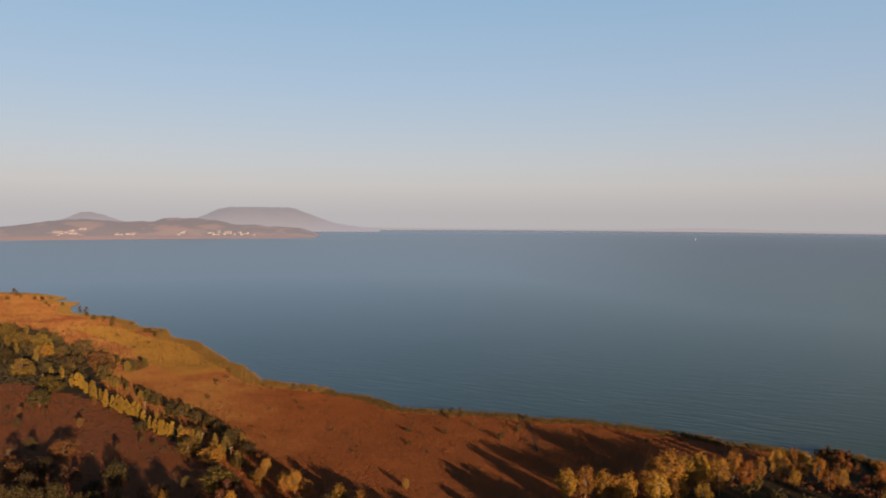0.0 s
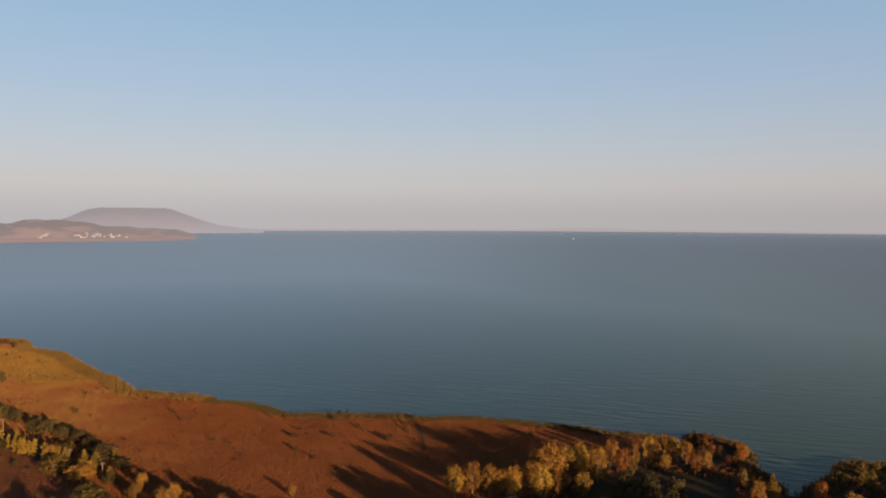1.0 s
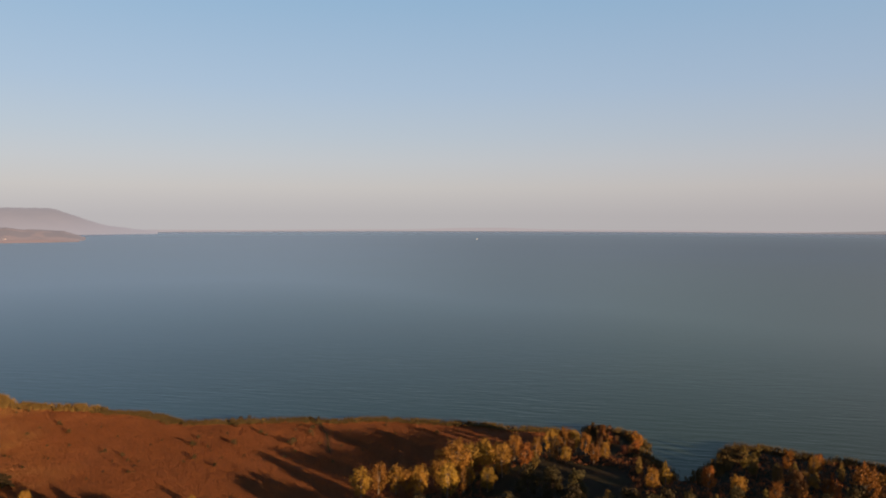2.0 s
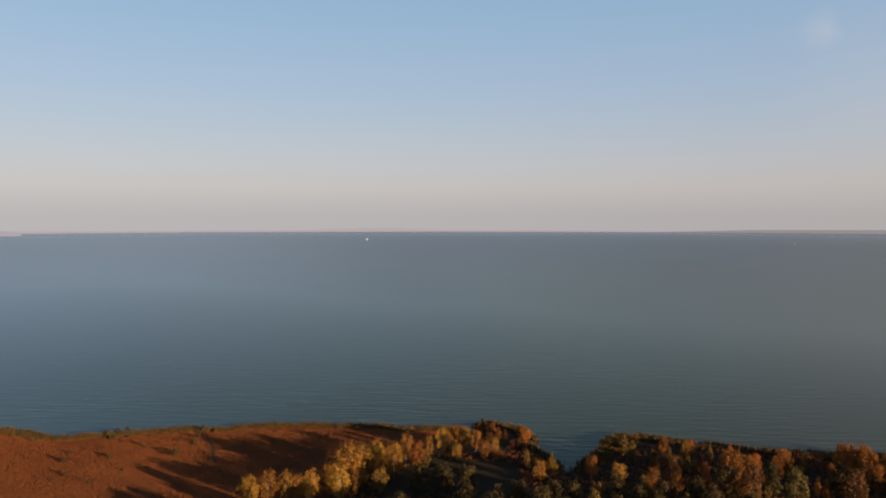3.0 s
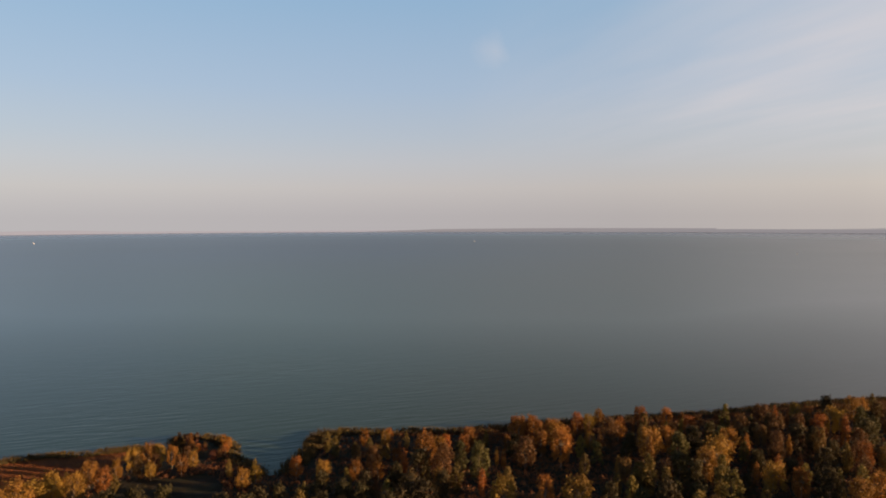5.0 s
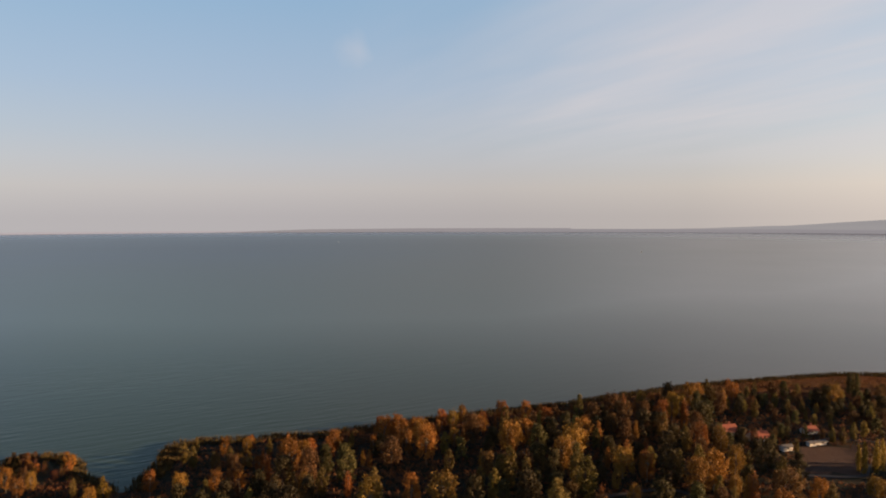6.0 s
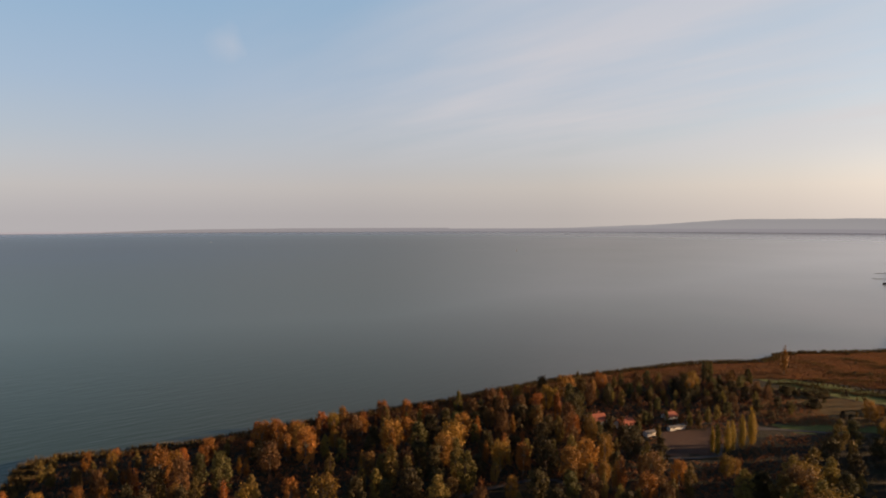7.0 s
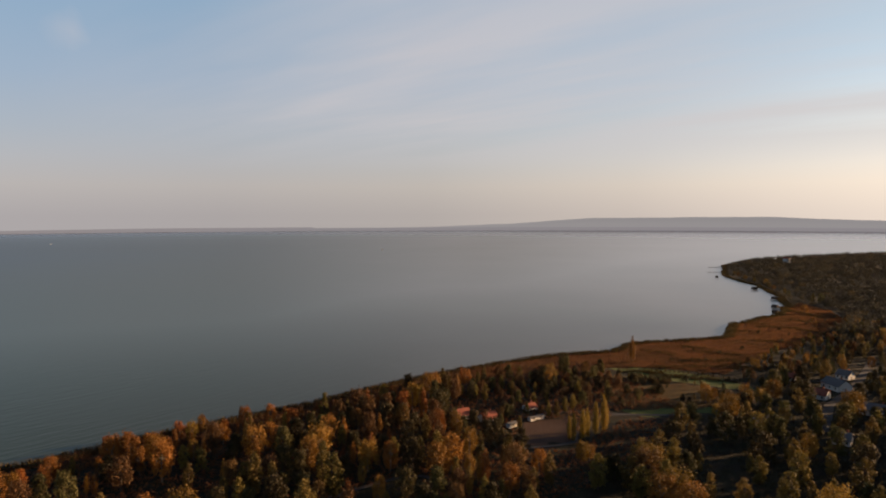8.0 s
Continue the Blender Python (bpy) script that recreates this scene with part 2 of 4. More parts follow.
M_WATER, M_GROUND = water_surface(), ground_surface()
M_BARK = surface("bark", (0.0629, 0.0435, 0.0314), spread=0.6, scale=3.0, bump=0.05, shift=0.5)
M_PALE_BARK = surface("pale_bark", (0.145, 0.116, 0.0874), spread=0.6, scale=3.0, bump=0.05, shift=0.5)
M_LEAF = {
    "gold": leaves("golden_leaves", (0.2049, 0.1117, 0.0184), (0.1276, 0.06406, 0.01088)),
    "rust": leaves("rust_leaves", (0.2076, 0.08318, 0.0148), (0.1257, 0.04911, 0.01032)),
    "olive": leaves("olive_leaves", (0.124, 0.0864, 0.0196), (0.0704, 0.0544, 0.0132)),
    "dark": leaves("dark_leaves", (0.03978, 0.02968, 0.01006), (0.02106, 0.01921, 0.006868)),
    "yellow": leaves("yellow_leaves", (0.209, 0.137, 0.01901), (0.137, 0.0864, 0.0139), 0.4),
    "brown": leaves("brown_leaves", (0.09844, 0.05099, 0.01573), (0.05446, 0.03108, 0.01011)),
    "green": leaves("green_leaves", (0.06864, 0.05928, 0.01744), (0.03744, 0.03744, 0.01)),
    "bush": leaves("bush_leaves", (0.06, 0.044, 0.0144), (0.036, 0.0288, 0.0104)),
    "twig": leaves("red_twigs", (0.07392, 0.02856, 0.01344), (0.04368, 0.01848, 0.01008)),
}


def reed_surface():
    m = surface("reed_stems", (0.22, 0.0832, 0.0288), rough=0.85, spread=0.55, scale=0.09, coarse=0.025, tint=(0.136, 0.048, 0.0192), island=0.06, through_light=0.5)
    n = Nodes(m.node_tree, fresh=False)
    shader = next(x for x in n.tree.nodes if x.type == "BSDF_PRINCIPLED")
    leaf = next(x for x in n.tree.nodes if x.type == "BSDF_TRANSLUCENT")
    plain = shader.inputs["Base Color"].links[0].from_socket
    where = n.add("ShaderNodeNewGeometry").outputs["Position"]
    axes = n.add("ShaderNodeSeparateXYZ")
    n.link(where, axes.inputs[0])
    west = n.math("ADD", n.math("MULTIPLY", axes.outputs["X"], -0.0045), n.math("MULTIPLY", n.noise(where, 0.018, 4.0), 0.9))
    gold = n.mix(n.ramp(n.noise(where, 0.035, 4.0), [(0.40, 0.0), (0.62, 1.0)]), (0.3078, 0.1654, 0.05304), (0.2664, 0.1154, 0.0408))
    gold = n.mix(n.ramp(n.noise(where, 0.012, 2.0), [(0.60, 0.0), (0.68, 0.8)]), gold, (0.16, 0.0512, 0.0256))
    colour = n.mix(n.ramp(west, [(0.75, 0.0), (1.25, 1.0)]), plain, gold)
    n.link(colour, shader.inputs["Base Color"])
    n.link(colour, leaf.inputs[0])
    return m


M_REED = reed_surface()
M_REED_EAST = surface("brown_reed_stems", (0.1296, 0.06115, 0.02728), rough=0.85, spread=0.85, scale=0.1, coarse=0.03, tint=(0.054, 0.04312, 0.01936), island=0.12, through_light=0.4)
M_REED_NEAR = surface("dark_reed_stems", (0.1156, 0.03808, 0.01428), rough=0.85, spread=0.7, scale=0.1, coarse=0.03, tint=(0.034, 0.01632, 0.00782), island=0.15, through_light=0.35)
M_FRINGE = surface("green_reed", (0.0725, 0.0508, 0.0169), rough=0.85, spread=0.6, scale=0.4, coarse=0.03, tint=(0.0387, 0.029, 0.0106), island=0.7, through_light=0.2)
M_FRINGE_WEST = surface("yellow_green_reed", (0.15, 0.095, 0.028), rough=0.85, spread=0.5, scale=0.2, coarse=0.03, tint=(0.10, 0.075, 0.022), island=0.25, through_light=0.4)
M_GRASS = surface("dry_grass", (0.2419, 0.1435, 0.03328), rough=0.9, spread=0.5, scale=0.1, coarse=0.02, tint=(0.1555, 0.09048, 0.02432), island=0.12, through_light=0.4)
M_FAR_WOOD = surface("far_leaves", (0.0592, 0.048, 0.0232), rough=0.9, spread=0.6, scale=0.05, coarse=0.012, tint=(0.0352, 0.032, 0.0168), island=0.2, through_light=0.35)


def crown_surface():
    """Leaves of a far wood, from dark green to yellow-brown by each crown's own tone."""
    m = surface("far_crowns", (0.05, 0.04, 0.02), rough=0.9, spread=0.4, scale=0.3, coarse=0.02, island=0.18, through_light=0.12)
    n = Nodes(m.node_tree, fresh=False)
    tone = n.add("ShaderNodeAttribute", attribute_name="tone").outputs["Fac"]
    # the extra blue in these tones paints in distance haze
    colour = n.ramp(tone, [(0.0, (0.028, 0.029, 0.022)), (0.35, (0.046, 0.043, 0.029)), (0.65, (0.090, 0.073, 0.042)), (0.95, (0.16, 0.11, 0.042))])
    plain = next(x for x in n.tree.nodes if x.type == "HUE_SAT")
    old = plain.inputs["Color"].links[0].from_socket
    n.link(n.mix(0.75, old, colour), plain.inputs["Color"])
    return m


M_FAR_CROWNS = crown_surface()
M_BRUSH = surface("rusty_brush", (0.135, 0.056, 0.023), rough=0.85, spread=0.6, scale=0.12, coarse=0.03, tint=(0.055, 0.032, 0.017), island=0.4, through_light=0.25)


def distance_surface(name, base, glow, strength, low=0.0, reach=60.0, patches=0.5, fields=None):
    """A far backdrop; kilometres of lit air are painted as emission, thicker low down."""
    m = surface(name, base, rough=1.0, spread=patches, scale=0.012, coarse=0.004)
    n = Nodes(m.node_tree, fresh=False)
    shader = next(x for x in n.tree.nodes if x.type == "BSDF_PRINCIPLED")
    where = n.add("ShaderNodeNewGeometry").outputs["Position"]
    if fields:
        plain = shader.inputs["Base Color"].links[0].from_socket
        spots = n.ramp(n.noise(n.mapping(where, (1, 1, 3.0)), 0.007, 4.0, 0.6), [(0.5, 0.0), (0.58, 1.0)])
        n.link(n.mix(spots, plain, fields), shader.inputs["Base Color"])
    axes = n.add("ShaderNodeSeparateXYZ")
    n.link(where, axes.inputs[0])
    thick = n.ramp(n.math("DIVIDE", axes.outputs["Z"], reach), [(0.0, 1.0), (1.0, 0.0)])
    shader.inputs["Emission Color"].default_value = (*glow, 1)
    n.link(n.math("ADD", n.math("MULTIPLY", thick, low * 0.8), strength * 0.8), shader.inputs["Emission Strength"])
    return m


# emission gives these hills, shores and village walls their haze
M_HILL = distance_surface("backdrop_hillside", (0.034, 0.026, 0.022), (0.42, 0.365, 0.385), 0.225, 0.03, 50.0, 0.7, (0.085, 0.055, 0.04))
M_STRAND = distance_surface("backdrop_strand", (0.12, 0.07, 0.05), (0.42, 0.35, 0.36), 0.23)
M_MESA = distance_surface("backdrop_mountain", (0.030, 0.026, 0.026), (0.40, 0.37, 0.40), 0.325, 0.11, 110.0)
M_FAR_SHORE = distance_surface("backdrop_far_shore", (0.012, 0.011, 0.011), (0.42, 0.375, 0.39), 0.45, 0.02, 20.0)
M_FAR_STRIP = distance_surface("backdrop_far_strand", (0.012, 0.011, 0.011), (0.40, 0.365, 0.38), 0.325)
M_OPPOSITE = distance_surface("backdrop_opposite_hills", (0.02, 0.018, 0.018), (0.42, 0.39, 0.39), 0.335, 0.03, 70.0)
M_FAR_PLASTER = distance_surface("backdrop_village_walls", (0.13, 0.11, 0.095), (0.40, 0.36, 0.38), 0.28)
M_PLASTER = surface("white_plaster", (0.529, 0.5077, 0.4636), spread=0.25, scale=0.8, bump=0.01)
M_TILE = surface("red_roof_tiles", (0.24, 0.076, 0.048), spread=0.5, scale=1.2, bump=0.03, bump_scale=3.0)
M_GREY_ROOF = surface("grey_roof", (0.1192, 0.1144, 0.1144), spread=0.4, scale=1.0, bump=0.02)
M_GLASS = surface("window_glass", (0.03, 0.035, 0.04), rough=0.15, spread=0.2)
M_TURF = surface("turf_blades", (0.17, 0.20, 0.045), rough=0.85, spread=0.5, scale=0.3, coarse=0.05, tint=(0.12, 0.135, 0.035), island=0.12, through_light=0.5)
M_WOOD = surface("weathered_wood", (0.17, 0.14, 0.11), spread=0.5, scale=2.0, bump=0.02)
M_SAIL = surface("white_sail", (0.72, 0.72, 0.70), spread=0.1, through_light=0.5)
M_ASPHALT = surface("asphalt", (0.045, 0.042, 0.04), spread=0.4, scale=0.8, coarse=0.1)


# ---- the plan: the shore runs from the far west round the inlet to the eastern headland ----
SHORE_WEST = [
    (-4900, 2300), (-1500, 1300), (-700, 960), (-559, 896), (-505, 885), (-449, 846), (-452, 812), (-408, 797), (-405, 770), (-380, 722), (-360, 706), (-325, 690), (-309, 677), (-286, 655),
    (-269, 626), (-241, 615), (-221, 576), (-191, 553), (-163, 508), (-146, 481), (-131, 464), (-113, 430), (-94, 420), (-65, 408), (-62, 398), (-44, 392), (-29, 377), (-23, 367),
    (8, 361), (36, 356), (46, 349), (69, 347), (86, 339), (108, 327), (120, 322), (127, 313), (140, 308), (150, 300), (152, 286), (157, 285), (158, 297), (164, 303), (172, 300), (178, 288), (176, 275), (168, 262), (167, 252), (166, 242), (163, 234),
]
SHORE_EAST = [
    (167, 230), (173, 233), (181, 240), (190, 243), (196, 249), (205, 257), (214, 259), (222, 254), (231, 242), (257, 213), (288, 193), (322, 168), (358, 138), (396, 114), (414, 102), (443, 82),
    (485, 42), (517, 10), (540, -36), (569, -46), (581, -61), (591, -84), (602, -106), (616, -130), (653, -140), (694, -152), (698, -160), (730, -182), (754, -207), (776, -214), (786, -223), (820, -230), (824, -238),
    (902, -250), (921, -258), (979, -260), (1079, -268), (1130, -260), (1201, -256), (1244, -258), (1300, -268), (1440, -298), (1480, -304), (1575, -347), (1700, -411), (1850, -600), (2000, -850), (2500, -1500), (4900, -3800),
]
SHORE = np.array(SHORE_WEST + SHORE_EAST, float)
LAND = np.array(SHORE_WEST + SHORE_EAST + [(4900, -4900), (-4900, -4900)], float)
# stops short of the inlet tongue, where dark wood soil stands for shade
REED_WEST = np.array([(-600, 930), (-451, 849), (-393, 761), (-234, 591), (-121, 442), (-28, 375), (87, 335), (148, 300), (126, 284), (96, 264), (62, 242), (40, 226), (-30, 232), (-78, 262), (-98, 300), (-190, 405), (-250, 500), (-330, 600), (-480, 700), (-700, 900)], float)
REED_NEAR = np.array([(-105, 296), (-180, 378), (-250, 420), (-330, 400), (-300, 230), (-60, 180), (-20, 240), (-60, 262)], float)
MEADOW = np.array([(-300, 640), (-234, 575), (-181, 540), (-148, 487), (-132, 455), (-160, 440), (-190, 470), (-240, 540), (-330, 630)], float)
REED_EAST = np.array([(414, 102), (485, 42), (517, 10), (540, -36), (575, -48), (612, -129), (691, -153), (754, -207), (820, -230), (868, -262), (800, -272), (735, -262), (640, -214), (590, -178), (540, -140), (497, -112), (470, -100), (484, -60), (480, -32), (440, 30), (405, 80)], float)
MEADOW_EAST = np.array([(456, -40), (446, -62), (436, -82), (426, -98), (402, -102), (390, -88), (378, -36), (400, -18), (452, -26)], float)
LAWN = np.array([(476, -30), (484, -48), (478, -66), (463, -88), (445, -104), (431, -108), (428, -96), (438, -80), (447, -62), (458, -46)], float)
YARD = np.array([(375, -28), (390, -88), (381, -90), (365, -34)], float)
PLOT = np.array([(345, 22), (357, -2), (318, -2), (308, 18)], float)


def inside(points, polygon):
    """Which of the points lie in the polygon."""
    x, y = points[:, 0], points[:, 1]
    odd = np.zeros(len(points), bool)
    for (x0, y0), (x1, y1) in zip(polygon, np.roll(polygon, -1, 0)):
        cross = (y0 > y) != (y1 > y)
        odd ^= cross & (x < (x1 - x0) * (y - y0) / (y1 - y0 if y1 != y0 else 1e-9) + x0)
    return odd


def distance(points, line):
    """How far the points are from a line of several pieces."""
    best = np.full(len(points), 1e9)
    for a, b in zip(line[:-1], line[1:]):
        ab = b - a
        k = np.clip(((points - a) @ ab) / (ab @ ab), 0, 1)
        best = np.minimum(best, np.hypot(*(points - a - k[:, None] * ab).T))
    return best


def fractal(points, size, seed=0.0):
    return np.array([noise.fractal((x / size, y / size, seed), 1.0, 2.0, 3) for x, y in points])


def shore_depth(points):
    """Metres inland (plus) or out in the lake (minus)."""
    d = distance(points, SHORE)
    return np.where(inside(points, LAND), d, -d)


def upland(x, depth):
    """How far the eastern headland rises above the shore."""
    return np.clip((x - 900) / 900, 0, 1) * np.clip(depth / 250, 0, 1) * 6


def raw_mesh(name, verts, faces, material, smooth=False):
    mesh = bpy.data.meshes.new(name)
    mesh.from_pydata(verts, [], faces)
    mesh.materials.append(material)
    if smooth:
        mesh.polygons.foreach_set("use_smooth", [True] * len(mesh.polygons))
    mesh.update()
    return mesh


def ground_sheet():
    """One sheet from under the camera to the horizon; it dips under the lake."""
    xs = np.concatenate([-4900 + np.arange(14) * 300.0, np.arange(-700, 1300, 6.0), np.arange(1300, 2000, 50.0), np.arange(2000, 4901, 290.0)])
    ys = np.concatenate([-4900 + np.arange(15) * 290.0, np.arange(-560, 960, 6.0), np.arange(960, 1500, 60.0), np.arange(1500, 4901, 340.0)])
    gx, gy = np.meshgrid(xs, ys)
    flat = np.stack([gx.ravel(), gy.ravel()], 1)
    depth = shore_depth(flat)
    wob = np.array([noise.noise((x * 0.045, y * 0.045, 3.0)) for x, y in flat]) * 2
    depth = depth + np.where(np.abs(depth) < 40, wob, 0)
    z = np.clip(depth * 0.12, -2.0, 0.6)
    z += np.where(depth > 0, np.array([noise.noise((x * 0.02, y * 0.02, 9.0)) for x, y in flat]) * 0.1, 0)
    z = z + upland(flat[:, 0], depth)
    nx, ny = len(xs), len(ys)
    i = np.arange(nx * ny).reshape(ny, nx)
    faces = np.stack([i[:-1, :-1], i[:-1, 1:], i[1:, 1:], i[1:, :-1]], -1).reshape(-1, 4)
    faces = faces[np.hypot(*flat.T)[faces].max(1) < 4890]  # no corners beyond the lake's rim
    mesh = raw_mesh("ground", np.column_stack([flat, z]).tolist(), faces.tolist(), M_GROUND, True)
    zones = {"reed": (REED_WEST, REED_EAST, REED_NEAR), "meadow": (MEADOW, MEADOW_EAST), "lawn": (LAWN, YARD), "soil": (PLOT,)}
    for name, shapes in zones.items():
        weight = np.zeros(len(flat))
        for shape in shapes:
            weight = np.maximum(weight, inside(flat, shape).astype(float))
        mesh.attributes.new(name, "FLOAT", "POINT").data.foreach_set("value", weight)
    return tagged(new("ground", mesh), "flat lakeside land with reed beds, turf and bare woodland soil", "ground", kind="structure")


def lake_sheet():
    ring = [(4900 * math.cos(a), 4900 * math.sin(a), 0.0) for a in np.linspace(0, 2 * math.pi, 181)[:-1]]
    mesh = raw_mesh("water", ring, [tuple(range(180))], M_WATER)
    return tagged(new("water", mesh), "wide calm grey-blue lake with small ripples", "lake", kind="structure")


ground_sheet()
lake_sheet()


# ---- the far distance: hazy hills beyond the lake ----
def hill(name, material, yaw0, yaw1, dist, deep, profile, label, category, rough=2.0, steps=90):
    """A ridge seen across the lake, from yaw0 to yaw1 degrees, with a height for each share of its length."""
    shares, heights = zip(*profile)
    verts, faces, rows = [], [], 9
    for i in range(steps + 1):
        s = i / steps
        yaw = radians(yaw0 + (yaw1 - yaw0) * s)
        top = float(np.interp(s, shares, heights))
        top = top + rough * min(1.0, top / 20) * noise.fractal((s * 14, dist * 0.01, 1.0), 1.0, 2.0, 4)
        for j in range(rows):
            k = j / (rows - 1)
            r = dist + deep * k
            z = -3 + (top + 3) * math.sin(min(1.0, k * 1.25) * math.pi / 2) ** 1.2 + rough * 0.5 * noise.noise((s * 40, k * 5, 2.0)) * (k > 0)
            verts.append((-math.sin(yaw) * r, math.cos(yaw) * r, z))
    for i in range(steps):
        for j in range(rows - 1):
            a = i * rows + j
            faces.append((a, a + rows, a + rows + 1, a + 1))
    return tagged(new(name, raw_mesh(name, verts, faces, material, True)), label, category, kind="structure")


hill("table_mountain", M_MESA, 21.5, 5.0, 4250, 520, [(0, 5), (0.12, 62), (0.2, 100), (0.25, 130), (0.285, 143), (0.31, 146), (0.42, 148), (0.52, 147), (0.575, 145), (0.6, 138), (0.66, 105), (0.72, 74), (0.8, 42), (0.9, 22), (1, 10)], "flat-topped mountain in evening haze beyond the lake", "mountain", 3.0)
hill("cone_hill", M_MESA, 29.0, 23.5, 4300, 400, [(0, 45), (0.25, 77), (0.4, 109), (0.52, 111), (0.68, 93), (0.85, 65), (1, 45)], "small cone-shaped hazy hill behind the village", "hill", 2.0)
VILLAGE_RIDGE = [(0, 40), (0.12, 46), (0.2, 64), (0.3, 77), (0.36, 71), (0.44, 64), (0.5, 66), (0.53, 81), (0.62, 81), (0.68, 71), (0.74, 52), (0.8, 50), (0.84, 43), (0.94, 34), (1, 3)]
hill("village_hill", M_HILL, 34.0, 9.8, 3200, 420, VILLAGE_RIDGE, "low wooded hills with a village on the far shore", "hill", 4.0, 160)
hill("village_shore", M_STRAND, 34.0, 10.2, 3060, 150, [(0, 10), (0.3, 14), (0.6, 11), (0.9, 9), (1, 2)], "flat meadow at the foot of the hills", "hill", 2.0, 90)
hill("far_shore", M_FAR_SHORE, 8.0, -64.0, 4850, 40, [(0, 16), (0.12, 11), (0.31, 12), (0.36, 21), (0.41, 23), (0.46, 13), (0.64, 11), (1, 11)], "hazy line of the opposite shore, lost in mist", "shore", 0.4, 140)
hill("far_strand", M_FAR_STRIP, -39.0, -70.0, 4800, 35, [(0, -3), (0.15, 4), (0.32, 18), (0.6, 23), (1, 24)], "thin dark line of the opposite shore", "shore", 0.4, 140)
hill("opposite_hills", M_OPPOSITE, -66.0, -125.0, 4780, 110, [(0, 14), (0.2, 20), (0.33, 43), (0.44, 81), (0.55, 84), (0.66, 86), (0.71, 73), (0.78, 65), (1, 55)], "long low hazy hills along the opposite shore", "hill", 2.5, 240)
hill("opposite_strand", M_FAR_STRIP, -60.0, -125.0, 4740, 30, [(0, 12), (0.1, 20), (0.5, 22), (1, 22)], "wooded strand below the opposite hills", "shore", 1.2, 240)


# ---- trees ----
def tube(verts, faces, a, b, r0, r1, sides=6):
    a, b = Vector(a), Vector(b)
    turn = (b - a).to_track_quat("Z", "Y")
    base = len(verts)
    for at, r in ((a, r0), (b, r1)):
        for i in range(sides):
            w = 2 * math.pi * i / sides
            verts.append(at + turn @ Vector((r * math.cos(w), r * math.sin(w), 0)))
    for i in range(sides):
        j = (i + 1) % sides
        faces.append((base + i, base + j, base + sides + j, base + sides + i))


# height 10 m each: crown's foot, half width, lobes, leaves, leaf size, upper narrowing, flatness of lobes
SPECIES = {
    "gold": dict(leaf="gold", foot=0.22, wide=3.6, lobes=24, count=2200, size=0.263, shape="vase", bark=M_PALE_BARK, label="golden-leaved autumn tree in the lakeside wood", n=5),
    "rust": dict(leaf="rust", foot=0.25, wide=3.3, lobes=20, count=2100, size=0.261, shape="vase", bark=M_PALE_BARK, label="rust-orange autumn tree with a pale trunk", n=5),
    "olive": dict(leaf="olive", foot=0.12, wide=2.6, lobes=20, count=1950, size=0.269, shape="egg", bark=M_BARK, label="olive-green tree turning yellow in autumn", n=5),
    "dark": dict(leaf="dark", foot=0.10, wide=4.2, lobes=25, count=1900, size=0.316, shape="dome", bark=M_BARK, label="broad dark green tree with a rounded crown", n=5),
    "poplar": dict(leaf="yellow", foot=0.06, wide=1.5, lobes=20, count=2200, size=0.216, shape="column", bark=M_BARK, label="slender yellow-green columnar poplar", n=3),
    "cypress": dict(leaf="green", foot=0.05, wide=1.3, lobes=19, count=1500, size=0.214, shape="column", bark=M_BARK, label="tall dark green columnar tree by the reeds", n=2),
    "rust_column": dict(leaf="rust", foot=0.10, wide=1.5, lobes=17, count=1400, size=0.217, shape="column", bark=M_PALE_BARK, label="narrow rust-brown columnar tree", n=3),
    "yellow": dict(leaf="yellow", foot=0.06, wide=2.6, lobes=16, count=1500, size=0.285, shape="egg", bark=M_BARK, label="small bright yellow poplar in a row", n=3),
    "brown": dict(leaf="brown", foot=0.18, wide=3.3, lobes=22, count=1950, size=0.278, shape="vase", bark=M_BARK, label="brown-leaved tree in the autumn wood", n=5),
    "green": dict(leaf="green", foot=0.10, wide=3.4, lobes=24, count=2000, size=0.283, shape="dome", bark=M_BARK, label="still green leafy tree among gardens", n=5),
    "red_shrub": dict(leaf="twig", foot=0.05, wide=5.0, lobes=22, count=1200, size=0.334, shape="dome", bark=M_PALE_BARK, label="reddish-brown half-bare shrub on dry ground", n=4),
    "bush": dict(leaf="bush", foot=0.0, wide=6.5, lobes=19, count=950, size=0.456, shape="dome", bark=M_BARK, label="low olive-brown bush by the reeds", n=4),
}


def crown_lobes(rng, spec):
    lobes = []
    for i in range(spec["lobes"]):
        k = (i + 0.5) / spec["lobes"]
        a = i * 2.4 + rng.uniform(-0.5, 0.5)
        z = spec["foot"] * 10 + (10 - spec["foot"] * 10) * k
        if spec["shape"] == "vase":
            r = spec["wide"] * (0.35 + 0.65 * math.sin(math.pi * min(1, 0.12 + 0.83 * k))) * rng.uniform(0.45, 0.85)
            size = spec["wide"] * rng.uniform(0.18, 0.36)
        elif spec["shape"] == "egg":
            r = spec["wide"] * math.sin(math.pi * (0.16 + 0.8 * k)) * rng.uniform(0.3, 0.75)
            size = spec["wide"] * rng.uniform(0.24, 0.44) * (1.1 - 0.5 * k)
        elif spec["shape"] == "dome":
            r = spec["wide"] * math.sqrt(max(0.0, 1 - k * k)) * rng.uniform(0.35, 0.8)
            size = spec["wide"] * rng.uniform(0.17, 0.36)
        else:
            r = spec["wide"] * math.sin(math.pi * (0.2 + 0.72 * k)) * rng.uniform(0.05, 0.35)
            size = spec["wide"] * math.sin(math.pi * (0.22 + 0.7 * k)) * rng.uniform(0.65, 0.95)
